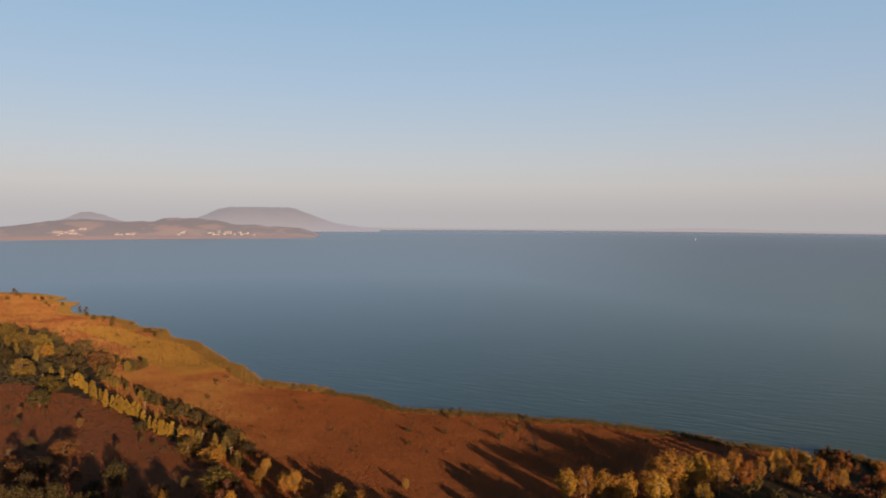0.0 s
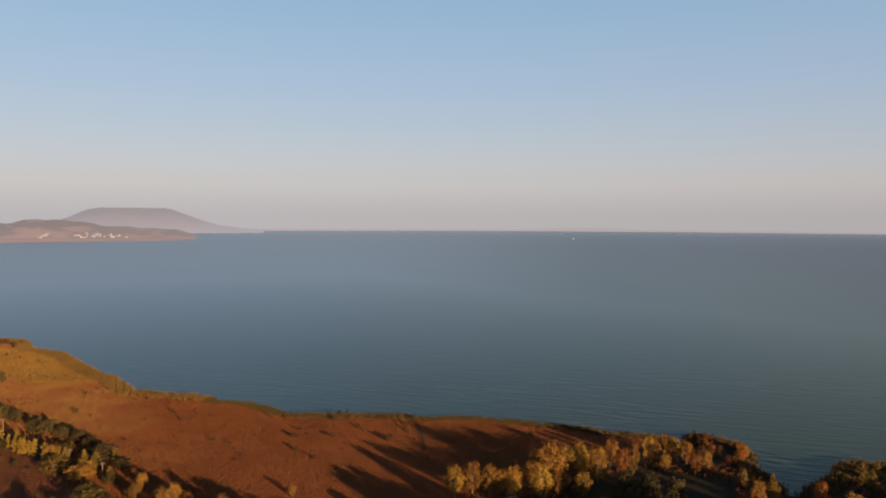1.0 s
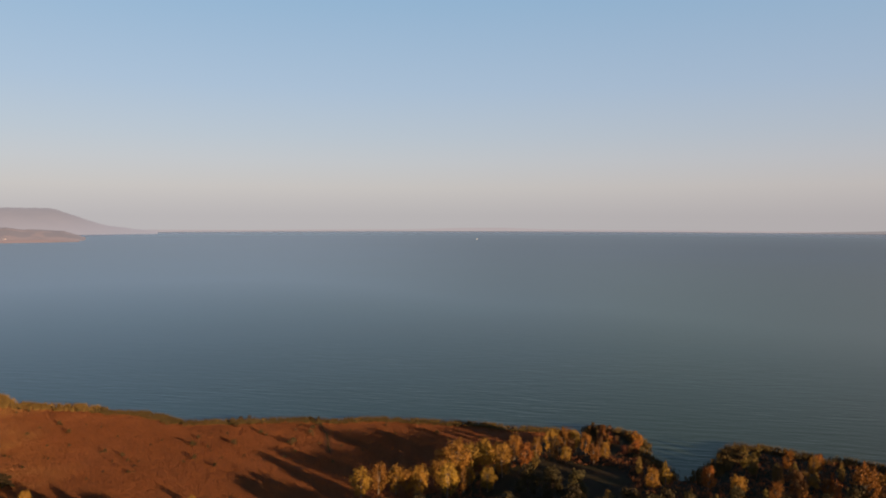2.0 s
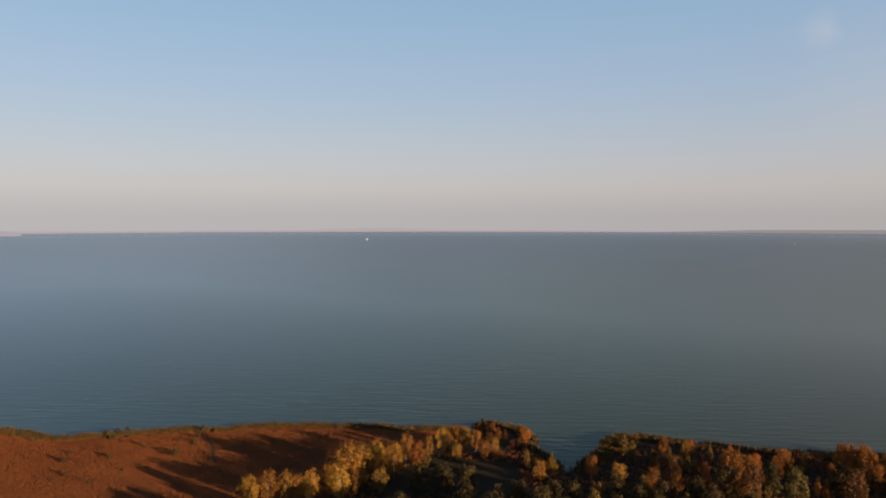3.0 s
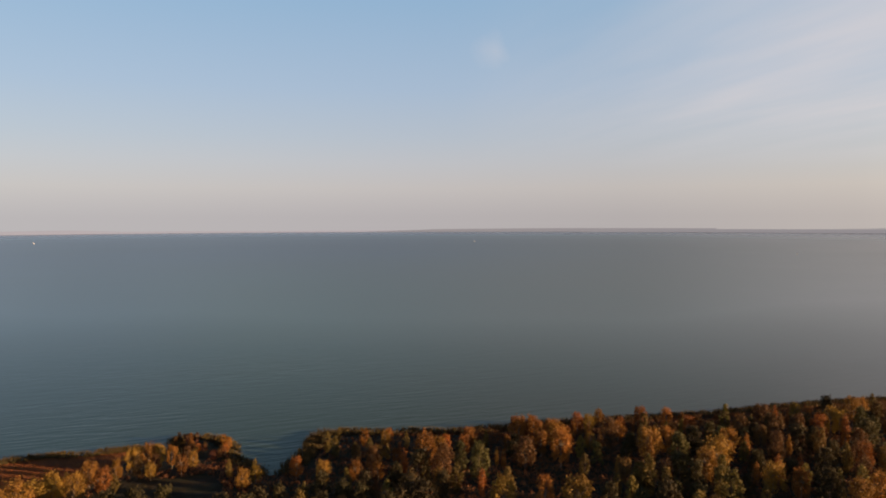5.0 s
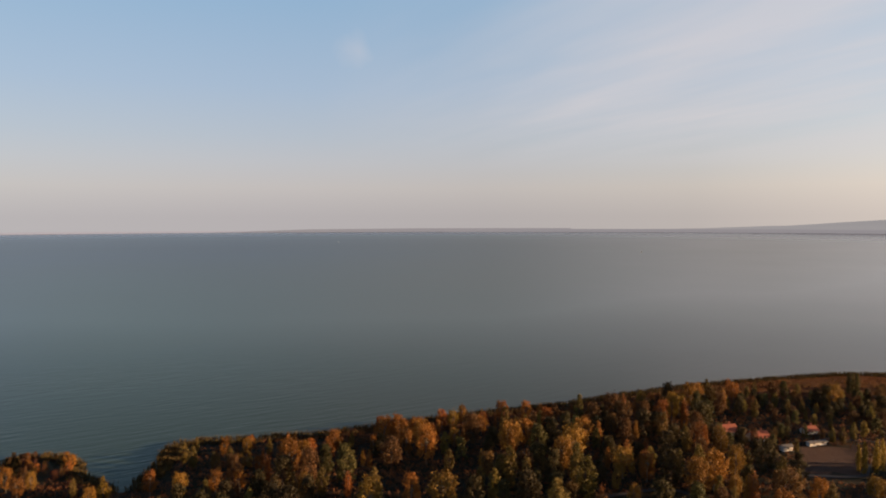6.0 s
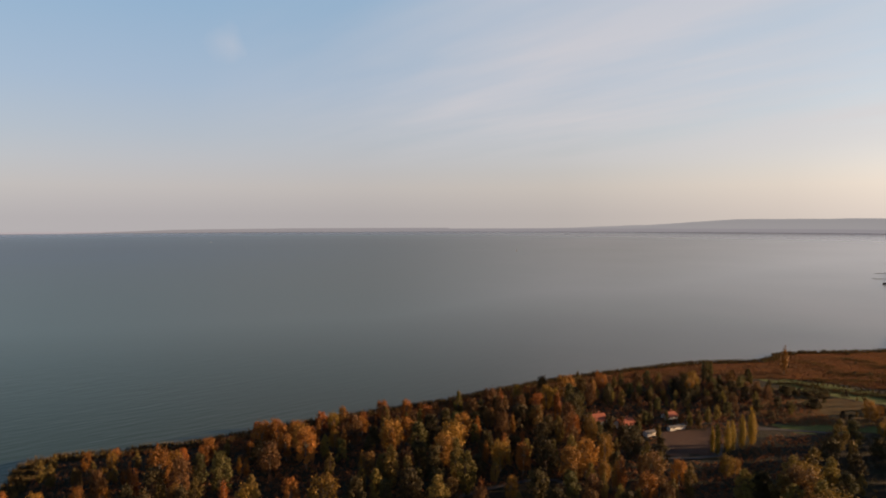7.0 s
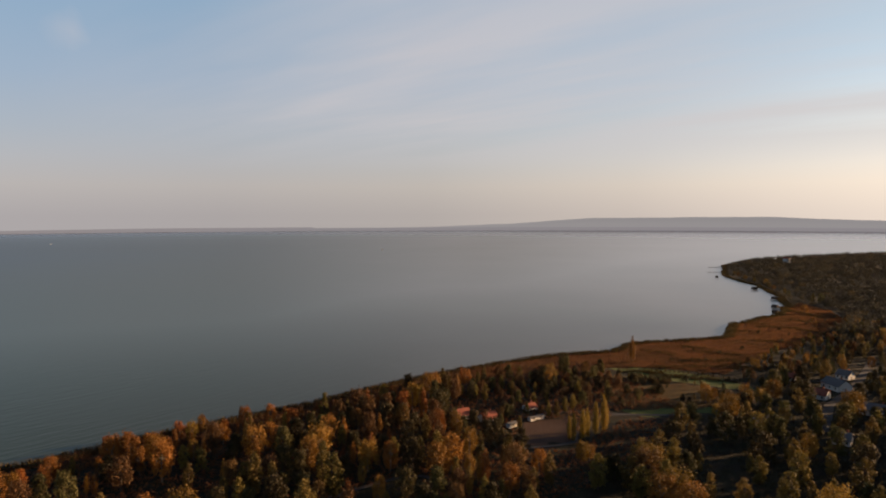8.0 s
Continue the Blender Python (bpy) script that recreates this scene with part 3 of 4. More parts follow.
        z = min(z, 10 - size * 0.8)
        lobes.append((r * math.cos(a), r * math.sin(a), max(z, size * 0.45), size))
    return lobes


def leaf_cards(rng, lobes, count, size, tall=1.0):
    """Many small leaf sprays on and in the lobes, each a slanting three-sided blade."""
    weight = np.array([s * s for *_, s in lobes])
    pick = rng.choice(len(lobes), count, p=weight / weight.sum())
    centre = np.array([l[:3] for l in lobes])[pick]
    radius = np.array([l[3] for l in lobes])[pick]
    way = rng.normal(size=(count, 3))
    way /= np.linalg.norm(way, axis=1)[:, None]
    reach = radius * rng.uniform(0.45, 1.2, count) * np.where(rng.uniform(0, 1, count) < 0.12, 1.45, 1.0)
    mid = centre + way * reach[:, None] * np.array([1, 1, tall])
    u = rng.normal(size=(count, 3))
    u -= way * (u * way).sum(1)[:, None] * 0.75
    u /= np.linalg.norm(u, axis=1)[:, None]
    v = np.cross(u, way + rng.normal(size=(count, 3)) * 0.5)
    v /= np.linalg.norm(v, axis=1)[:, None] + 1e-9
    s = size * rng.uniform(0.6, 1.35, count)[:, None]
    blade = np.stack([mid - u * s * 1.1, mid + v * s * 0.8 + way * s * 0.2, mid + u * s * 0.9 - v * s * 0.35], 1)
    blade[..., 2] = np.maximum(blade[..., 2], 0.05)
    return blade.reshape(-1, 3), np.arange(count * 3).reshape(-1, 3)


def make_tree(kind, seed):
    """An empty at the foot with a trunk and a crown, 10 m high, to be copied."""
    spec = SPECIES[kind]
    rng = np.random.default_rng(seed)
    lobes = crown_lobes(rng, spec)
    verts, faces = [], []
    lean = rng.uniform(-0.3, 0.3, 2)
    fork = Vector((lean[0], lean[1], max(1.2, spec["foot"] * 10 + 1.5)))
    tube(verts, faces, (0, 0, -0.3), fork, 0.30, 0.20)
    tube(verts, faces, fork, (lean[0] * 2, lean[1] * 2, 8.2), 0.20, 0.05, 5)
    for x, y, z, s in lobes[:: 1 if spec["shape"] in ("vase", "dome") else 2]:
        start = fork.lerp(Vector((lean[0] * 2, lean[1] * 2, 8.2)), rng.uniform(0, 0.55))
        if z > start.z - 0.5:
            tube(verts, faces, start, (x, y, z + s * 0.4), 0.10, 0.03, 4)
    root = new(kind + "_tree" if kind not in ("bush", "red_shrub") else kind)
    trunk = new("trunk", raw_mesh("trunk", verts, faces, spec["bark"]))
    quads, cards = leaf_cards(rng, lobes, spec["count"], spec["size"], {"column": 1.5, "vase": 1.45, "egg": 1.35, "dome": 1.0}[spec["shape"]])
    crown = new("crown", raw_mesh("crown", quads.tolist(), cards.tolist(), M_LEAF[spec["leaf"]]))
    trunk.parent = crown.parent = root
    kinds = {"bush": "bush", "red_shrub": "shrub"}
    return tagged(root, spec["label"], kinds.get(kind, "tree"), "lakeside " + kind.replace("_", " ") + ("s" if kind in ("bush", "red_shrub") else " trees"))


FOREST = {kind: [] for kind in SPECIES}
SEEDLINGS = {}
TAKEN = []


def plant(kind, x, y, height, wide=1.0):
    """Sets a tree: the first of each build is the original, the rest are copies."""
    k = len(FOREST[kind])
    n = SPECIES[kind]["n"]
    s = height / 10
    m = Matrix.LocRotScale((x, y, 0.55), Euler((0, 0, random.uniform(0, 6.28))), (s * wide, s * wide, s))
    if k < n:
        root = make_tree(kind, 100 * list(SPECIES).index(kind) + k)
        SEEDLINGS[kind, k] = root
        root.matrix_basis = m
    else:
        source = SEEDLINGS[kind, k % n]
        root = copy_thing(source, m @ Matrix.Diagonal((*[1 / c for c in source.scale], 1)))
    FOREST[kind].append(root)
    TAKEN.append((x, y, height * 0.22 * wide))
    return root


PLACED = {
    "gold": [
    (44, 248, 11), (51, 251, 11), (57, 249, 10), (61, 248, 9), (65, 246, 10), (83, 258, 14),
    (74, 241, 12), (97, 266, 11), (100, 254, 11), (112, 271, 10), (137, 275, 10), (130, 275, 9),
    (133, 278, 9), (141, 274, 9), (148, 226, 8), (155, 228, 7), (171, 208, 9), (272, 98, 16),
    (265, 99, 13), (431, 9, 11), (422, 10, 9), (291, -7, 9), (294, -10, 7), (403, -75, 9),
    (402, -79, 7), (401, -95, 10), (397, -101, 9), (368, -74, 7), (357, -102, 9), (316, -121, 8),
] + [
    (501, -161, 8), (473, -134, 8), (501, -196, 8), (508, -180, 8), (-67, 260, 7), (-53, 254, 8),
    (-68, 273, 6), (-35, 238, 9), (-27, 236, 8), (-57, 255, 6), (-48, 251, 6), (-110, 305, 8),
    (-94, 290, 7), (-92, 290, 6), (-13, 258, 4),
],
    "rust": [
    (170, 270, 5.5), (172, 277, 5), (166, 266, 5), (167, 219, 9), (205, 187, 15), (214, 188, 12),
    (236, 190, 10), (263, 185, 10), (267, 179, 10), (112, 260, 10), (186, 194, 8), (179, 199, 9),
    (255, 177, 13), (257, 171, 14), (245, 150, 15), (312, 148, 11), (321, 139, 10), (290, 169, 9),
    (302, 164, 9), (310, 124, 11), (267, 169, 11), (414, 57, 10), (239, 192, 9), (221, 223, 7),
],
    "olive": [
    (116, 259, 7), (152, 241, 7), (196, 235, 9), (194, 228, 9), (198, 165, 11), (192, 175, 9),
    (163, 240, 5), (210, 244, 6), (239, 136, 10), (238, 110, 16), (236, 112, 13), (224, 109, 12),
    (232, 100, 15), (241, 81, 16), (248, 87, 14), (231, 118, 9), (283, 58, 10), (262, 40, 10),
    (256, 75, 8), (292, 23, 11), (282, 69, 10), (312, 128, 9), (385, 43, 9), (255, 11, 10),
    (290, -52, 8), (290, -71, 8), (314, -84, 9), (308, -90, 9), (257, -83, 10), (261, -91, 10),
] + [
    (261, -75, 9), (241, 27, 11), (242, 21, 10), (236, 11, 11), (367, 0, 8), (373, -4, 8),
    (358, 8, 7), (358, 4, 8), (336, 21, 6), (395, -39, 7), (-236, 429, 8), (-253, 440, 7),
    (-233, 414, 7), (-345, 571, 9), (-342, 586, 9), (-312, 552, 9), (-279, 508, 9), (-304, 508, 8),
    (-275, 482, 9), (-234, 437, 7), (-242, 474, 6), (-237, 482, 6), (-226, 480, 5), (-236, 455, 5),
    (-91, 297, 8), (-85, 302, 7), (-97, 302, 7), (-104, 302, 8), (-82, 283, 6), (-333, 544, 8),
] + [
    (-266, 441, 6),
],
    "dark": [
    (425, 13, 11), (420, 17, 10), (286, 87, 10), (287, 75, 9), (333, 79, 10), (325, 62, 9),
    (329, 53, 9), (318, 35, 9), (304, 40, 10), (302, 67, 8), (308, 86, 9), (313, 101, 10),
    (318, 68, 10), (275, -19, 10), (276, -16, 9), 
    (306, 18, 9), (280, 33, 9), (337, -66, 9), (339, -78, 9),
    (306, -53, 10), (322, -81, 9),
],
    "poplar": [
    (322, -2, 11), (320, -4, 13), (322, -8, 14), (328, -10, 13), (332, -14, 15), (337, -18, 17),
    (342, -19, 13),
],
    "cypress": [
    (460, 3, 13), (462, -1, 13), (464, 1, 12),
],
    "rust_column": [
    (195, 189, 12), (229, 170, 8), (200, 155, 11), (228, 166, 9), (249, 127, 9), (261, 29, 14),
    (263, 31, 12), (500, -45, 18), (420, 61, 11),
],
    "yellow": [
    (-216, 414, 7), (-213, 414, 8), (-208, 410, 7), (-191, 388, 7), (-185, 384, 6), (-178, 375, 7),
    (-170, 366, 7), (-165, 364, 7), (-159, 357, 7), (-153, 353, 7), (-149, 348, 6), (-137, 332, 6),
    (-132, 326, 7), (-127, 322, 7), (-124, 320, 6), (-113, 306, 7), (-156, 354, 6), (-232, 434, 6),
],
    "red_shrub": [
    (-166, 273, 7), (-159, 269, 7), (-143, 266, 6), (-152, 263, 6), (-138, 266, 5), (-154, 257, 6),
    (-126, 254, 5), (-119, 246, 6), (-139, 251, 6), (-104, 244, 6), (-149, 241, 6), (-77, 252, 6),
    (-71, 246, 6), (-76, 242, 6),
],
    "bush": [
    (-160, 295, 4), (-156, 297, 3), (-124, 267, 4), (-121, 269, 3), (-163, 294, 3), (-75, 259, 4),
    (-82, 266, 4), (-94, 260, 4), (26, 317, 3), (-16, 328, 2.5), (5, 362, 2.4), (9, 362, 2.5),
    (1, 362, 2.1), (-79, 380, 2), (-533, 889, 7), (-518, 869, 5), (-473, 828, 5), (-461, 822, 5),
    (-504, 826, 5), (-456, 831, 4), (-379, 745, 4), (-370, 741, 4), (-320, 675, 4), (-279, 640, 4),
    (-238, 603, 3),
],
}
for kind, rows in PLACED.items():
    for x, y, h in rows:
        plant(kind, x, y, h, 0.72 if kind == "poplar" else 1.0)

# rows and thickets
rng = random.Random(5)
for i in range(34):  # the yellow row and the olive hedge behind it
    k = i / 33
    x, y = -216 + 108 * k, 416 - 112 * k
    if i % 2:
        plant("yellow", x + rng.uniform(-2, 2), y + rng.uniform(-3, 3), rng.uniform(6.5, 9), 1.1)
    plant(rng.choice(["olive", "bush", "green"]), x + 13 + rng.uniform(-3, 4), y + 13 + rng.uniform(-4, 4), rng.uniform(3.5, 6), 1.35)
for kind, x, y, across in (  # broad rounded trees of the thicket, the row's end and the near scrub
        ("olive", -321, 543, 19), ("olive", -338, 556, 17), ("olive", -304, 538, 16), ("gold", -278, 496, 14), ("olive", -361, 591, 18), ("dark", -236, 451, 19), ("brown", -222, 462, 17), ("olive", -262, 443, 17),
        ("olive", -219, 396, 16), ("green", -210, 370, 14), ("bush", -256, 509, 18), ("dark", -294, 477, 17), ("olive", -106, 296, 11.4), ("gold", -92, 283, 11), ("dark", -91, 306, 12.4), ("dark", -81, 296, 8.8),
        ("olive", -82, 257, 14), ("yellow", -69, 265, 7.2), ("gold", -57, 261, 8.4), ("olive", -81, 281, 6.9), ("olive", -109, 318, 7.8), ("brown", -156, 291, 12), ("bush", -122, 264, 12), ("brown", -157, 263, 13),
        ("red_shrub", -140, 255, 12), ("dark", -123, 249, 10), ("brown", -99, 248, 8.4), ("red_shrub", -177, 289, 10), ("dark", -139, 328, 7.3), ("dark", -153, 271, 11)):
    tall = min(10.0, across * 0.62)
    plant(kind, x, y, tall, across / (0.19 * SPECIES[kind]["wide"] * tall))
for i in range(34):  # the thicket at the western end of the row
    k = rng.random()
    x, y = -200 - 170 * k + rng.uniform(-25, 25), 440 + 140 * k + rng.uniform(-18, 30)
    plant(rng.choice(["bush", "bush", "olive", "green", "brown"]), x, y, rng.uniform(4.5, 7.5), 1.35)
for x, y, h in (  # tall trees below the view, whose shadows reach into it
        (35, 213, 12), (39, 210, 12.5), (44, 216, 12), (49, 203, 11), (58, 217, 12), (61, 205, 11), (33, 205, 10), (53, 208, 11),
        (-38, 232, 8), (-26, 227, 9), (-16, 219, 10.5), (-6, 209, 11), (4, 201, 11), (15, 192, 11), (-32, 224, 8.5), (-20, 214, 10), (-10, 203, 10), (0, 195, 10),
        (-158, 228, 11), (-146, 232, 11), (-136, 229, 12), (-127, 234, 11), (-118, 226, 10), (-92, 207, 12), (-81, 204, 12), (-70, 200, 11), (-100, 203, 11), (-60, 196, 10),
        (-190, 246, 10), (-178, 240, 11), (-204, 250, 9), (-166, 238, 13), (-152, 226, 13), (-140, 238, 12), (-128, 226, 13), (-110, 222, 12), (-104, 214, 13), (-86, 214, 12), (-75, 208, 13), (-52, 214, 11), (-46, 222, 10), (-64, 212, 11)):
    plant("dark", x + rng.uniform(-2, 2), y + rng.uniform(-2, 2), h * rng.uniform(0.95, 1.08), rng.uniform(0.9, 1.3))
for i in range(46):  # reddish scrub on the tip of the tongue
    x, y = rng.uniform(157, 178), rng.uniform(262, 303)
    if shore_depth(np.array([[x, y]]))[0] > 1.5:
        plant(rng.choice(["red_shrub", "red_shrub", "rust", "brown"]), x, y, rng.uniform(2.6, 4.2), rng.uniform(0.8, 1.1))
for x, y, h in ((103, 236, 11), (109, 229, 11.5), (117, 225, 11)):
    plant("dark", x, y, h, 1.1)
for x, y, h in ((80, 259, 11), (88, 262, 11.5), (96, 264, 10), (75, 253, 9), (104, 266, 9)):  # broad golden trees
    plant("gold", x, y, h, 1.5)
for i in range(14):  # dark trees south of the inlet
    plant("dark", 84 + 5 * i + rng.uniform(-4, 4), 204 - 2.2 * i + rng.uniform(-8, 4), rng.uniform(9, 14), rng.uniform(0.9, 1.5))
for i in range(30):  # the overgrown ditch across the reed bed
    k = i / 29
    x, y = float(np.interp(k, (0, 0.5, 1), (41.2, 42.1, 40.1))), float(np.interp(k, (0, 0.5, 1), (349.9, 326.1, 300.8)))
    plant("dark", x + rng.uniform(-0.4, 0.4), y, rng.uniform(0.9, 1.4) if i > 1 else 2.6, 0.75)
for x, y, h in ((354, 26, 6), (359, 19, 6.5), (339, 31, 5.5), (337, 35, 4.5), (352, 28, 7), (360, 12, 5), (349, 31, 6), (356, 30, 7), (339, 38, 7), (338, 44, 7), (336, 52, 8), (326, 31, 7), (337, 30, 6)):
    plant(rng.choice(["dark", "green", "brown"]), x, y, h, 0.9)
for x, y, h in ((417, -6, 8), (405, -12, 7), (419, -19, 8), (400, -24, 6), (421, -30, 7), (408, -34, 6), (445, -17, 8), (437, -41, 6), (383, -29, 5), (380, -9, 8), (430, -12, 8), (428, -24, 7)):
    plant(rng.choice(["dark", "dark", "green", "brown"]), x, y, h, 1.2)
for x, y, h in ((290, -30, 12), (280, -33, 12.5), (271, -30, 13), (262, -36, 13), (254, -38, 12.5), (248, -33, 12), (268, -24, 12), (258, -27, 12), (246, -42, 11)):
    plant(rng.choice(["gold", "olive", "brown"]), x, y, h, 1.5)
for x, y, h in ((396, -74, 8), (393, -94, 8.5)):
    plant("gold", x, y, h, 1.4)
for i in range(34):  # two dense thickets below the lawn
    a, b = rng.uniform(-1, 1), rng.uniform(-1, 1)
    x, y = (448 + 6 * a + 3 * b, -51 + 10 * b - 3 * a) if i < 22 else (422 + 9 * a, -53 + 5 * b - 5 * a)
    plant(rng.choice(["dark", "bush", "dark"]), x, y, rng.uniform(2.2, 3.6), 1.3)
for i in range(20):  # shrubs and trees of the rough meadow
    plant(rng.choice(["dark", "green", "bush", "olive"]), rng.uniform(395, 452), rng.uniform(-92, -28), rng.uniform(2, 5), 1.1)
for i in range(70):  # scrub of the near western ground
    x, y = rng.uniform(-300, -60), rng.uniform(215, 395)
    if inside(np.array([[x, y]]), REED_NEAR)[0]:
        plant(rng.choice(["bush", "red_shrub", "brown", "bush"]), x, y, rng.uniform(1.8, 5), 1.1)
for i in range(90):  # low sedge tussocks in the near reed bed
    x, y = rng.uniform(-110, 140), rng.uniform(296, 405)
    if inside(np.array([[x, y]]), REED_WEST)[0] and shore_depth(np.array([[x, y]]))[0] > 5:
        plant("bush", x, y, rng.uniform(0.8, 1.35), rng.uniform(0.8, 1.8))
for i in range(60):  # tussocks and small shrubs in the western reeds
    k = rng.random()
    x, y = (rng.uniform(-60, 140), rng.uniform(285, 372)) if i < 34 else (-60 - 200 * k + rng.uniform(-30, 30), 372 + 190 * k + rng.uniform(-30, 30))
    if inside(np.array([[x, y]]), REED_WEST)[0] and shore_depth(np.array([[x, y]]))[0] > 4:
        plant("bush", x, y, rng.uniform(1.0, 2.2), rng.uniform(0.9, 1.5))
plant("bush", 27, 320, 2.4, 1.2)
for i in range(80):  # dark bushes scattered over the eastern reed bed
    x, y = rng.uniform(410, 760), rng.uniform(-250, 95)
    if inside(np.array([[x, y]]), REED_EAST)[0]:
        plant(rng.choice(["bush", "bush", "dark"]), x, y, rng.uniform(1.6, 3.2), 1.3)
for i in range(26):  # bushes on the western promontory and along the outer shore
    k = rng.random()
    x, y = (-590 + 130 * k, 893 - 52 * k) if i < 13 else (-440 + 200 * k, 800 - 205 * k)
    plant("bush", x + rng.uniform(-6, 6), y + rng.uniform(-14, 2), rng.uniform(2.5, 5.5), 0.9)
for i in range(22):  # hedge on the far side of the lawn
    k = i / 21
    plant("bush", 472 - 21 * k + 8 * math.sin(k * 3) + rng.uniform(-1, 1), -47 - 57 * k, rng.uniform(1.4, 2.4))
for kind, x, y, h in (("gold", 772, -238, 9), ("gold", 1076, -280, 9), ("olive", 1058, -277, 8), ("olive", 1036, -274, 9), ("gold", 1008, -272, 7), ("olive", 962, -273, 8), ("green", 930, -268, 8), ("olive", 1120, -275, 8), ("gold", 1160, -272, 7), ("brown", 1205, -272, 8), ("olive", 1250, -275, 7), ("gold", 700, -224, 6), ("olive", 880, -280, 10), ("green", 866, -284, 11), ("olive", 640, -236, 9), ("green", 652, -246, 10)):
    plant(kind, x, y, h, 1.3)
for x, y in [(453, -41), (449, -51), (510, -86), (511, -95), (508, -72), (437, -53), (455, -46), (445, -46), (540, -110), (560, -130), (1034, -258)]:
    plant("bush", x, y, rng.uniform(2.0, 3.4), 1.3)

# the wood between: regions with their mix of trees and the least distance
CLEARINGS = [np.array(c, float) for c in (
    [(223, 166), (232, 157), (244, 130), (225, 112), (202, 120), (196, 160)],
    [(97, 258), (121, 268), (150, 248), (143, 229), (130, 216), (88, 238)],
    [(238, 84), (270, 58), (262, 48), (230, 74)],
    [(303, 26), (320, -2), (372, -24), (372, -52), (362, -52), (358, -28), (312, -8), (296, 20)],
    [(352, -112), (402, -130), (437, -153), (540, -200), (534, -216), (430, -165), (396, -142), (350, -122)],
    [(405, -142), (450, -150), (455, -172), (415, -162)],
    [(322, -56), (326, -80), (265, -69), (258, -46)],
    [(240, -20), (295, -20), (296, -40), (240, -50)],
)]
WOODS = [
    ("shore_wood", [(178, 224), (206, 248), (230, 230), (300, 178), (360, 128), (402, 100), (395, 82), (340, 112), (280, 150), (225, 195), (190, 205)], 8.0, "rust rust gold brown olive rust_column", (6, 10)),
    ("east_wood", [(190, 205), (225, 195), (280, 150), (340, 112), (395, 82), (405, 70), (380, 45), (352, 62), (330, 34), (300, 26), (262, -5), (235, 20), (215, 90), (185, 150), (165, 195)], 9.0, "olive olive dark rust_column green gold brown dark rust brown", (8, 15)),
    ("inlet_wood", [(60, 246), (80, 250), (100, 264), (125, 278), (150, 268), (152, 250), (125, 262), (85, 238), (60, 238)], 7.5, "gold gold brown rust", (6, 10)),
    ("inlet_south", [(98, 206), (130, 200), (158, 190), (178, 150), (130, 158), (75, 190)], 7, "dark olive", (11, 15)),
    ("house_wood", [(405, 75), (440, 35), (470, -20), (452, -36), (400, -28), (384, -2), (374, 24), (385, 50)], 7.4, "dark green olive brown", (5, 9)),
    ("south_wood", [(262, -8), (300, -25), (340, -48), (372, -66), (420, -112), (455, -122), (470, -160), (440, -220), (380, -240), (280, -180), (230, -100)], 11.6, "olive olive gold green dark olive", (9, 14.5)),
    ("garden_wood", [(455, -122), (560, -200), (640, -245), (720, -300), (700, -420), (520, -380), (380, -240), (440, -220), (470, -160)], 10.5, "dark dark green brown olive gold", (6, 10)),
    ("bay_edge", [(497, -114), (540, -142), (590, -180), (640, -216), (735, -264), (700, -300), (600, -240), (520, -190), (470, -128)], 7.0, "olive dark green brown dark gold", (3.5, 7)),
    ("meadow_edge", [(497, -112), (470, -102), (452, -108), (432, -112), (425, -126), (455, -142), (500, -166), (540, -192), (560, -200), (520, -150)], 7.0, "dark green brown dark olive", (3, 6.5)),
    ("west_foot", [(-170, 262), (-60, 238), (-30, 235), (-60, 205), (-190, 215)], 7.0, "red_shrub red_shrub brown gold", (4, 7)),
]
TAKEN += [(347, 51, 5), (345, 37, 5), (337, 25, 3), (351, 14, 4), (369, 18, 4), (364, -94, 4), (418, -137, 6), (441, -154, 7), (387, -154, 6), (335, -120, 4), (470, -169, 5), (460, -135, 4)]  # the houses
for region, outline, gap, mixture, (low, high) in WOODS:
    outline = np.array(outline, float)
    rng = random.Random(region)
    (x0, y0), (x1, y1) = outline.min(0), outline.max(0)
    tries = int((x1 - x0) * (y1 - y0) / gap ** 2 * 3.0)
    spots = np.array([(rng.uniform(x0, x1), rng.uniform(y0, y1)) for _ in range(tries)])
    good = inside(spots, outline) & ~np.any([inside(spots, c) for c in (LAWN, YARD, PLOT, *CLEARINGS)], 0) & (shore_depth(spots) > (24 if region == "shore_wood" else 6))
    for x, y in spots[good]:
        if any((x - a) ** 2 + (y - b) ** 2 < (gap * 0.55 + r) ** 2 for a, b, r in TAKEN):
            continue
        kind = rng.choice(mixture.split())
        if len(FOREST[kind]) < 295:
            plant(kind, float(x), float(y), rng.uniform(low, high), rng.uniform(1.0, 1.4) if region == "south_wood" else rng.uniform(0.75, 1.1))


# ---- reeds, grass and far woods: uncountable stuff ----
def blades(name, material, spots, tall, wide, each, label, category, lean=0.35, seed=1, turned=0.5):
    """Tufts of upright blades at the spots, in one mesh."""
    rng = np.random.default_rng(seed)
    spots = np.repeat(spots, each, 0) + rng.normal(size=(len(spots) * each, 2)) * (0.45 + wide)
    count = len(spots)
    a = 0.49 + rng.normal(size=count) * turned  # turned broadside to the sun, so the bed catches its light evenly
    side = np.stack([np.cos(a), np.sin(a), np.zeros(count)], 1) * (wide * rng.uniform(0.5, 1.2, count))[:, None]
    foot = np.column_stack([spots, np.full(count, 0.2)])
    patch = np.clip(1.0 + 0.12 * fractal(spots[::each], 22.0, seed), 0.85, 1.2).repeat(each)
    top = foot + np.column_stack([rng.normal(size=(count, 2)) * lean, tall * patch * rng.uniform(0.88, 1.06, count)])
    blade = np.stack([foot - side, foot + side, top], 1)
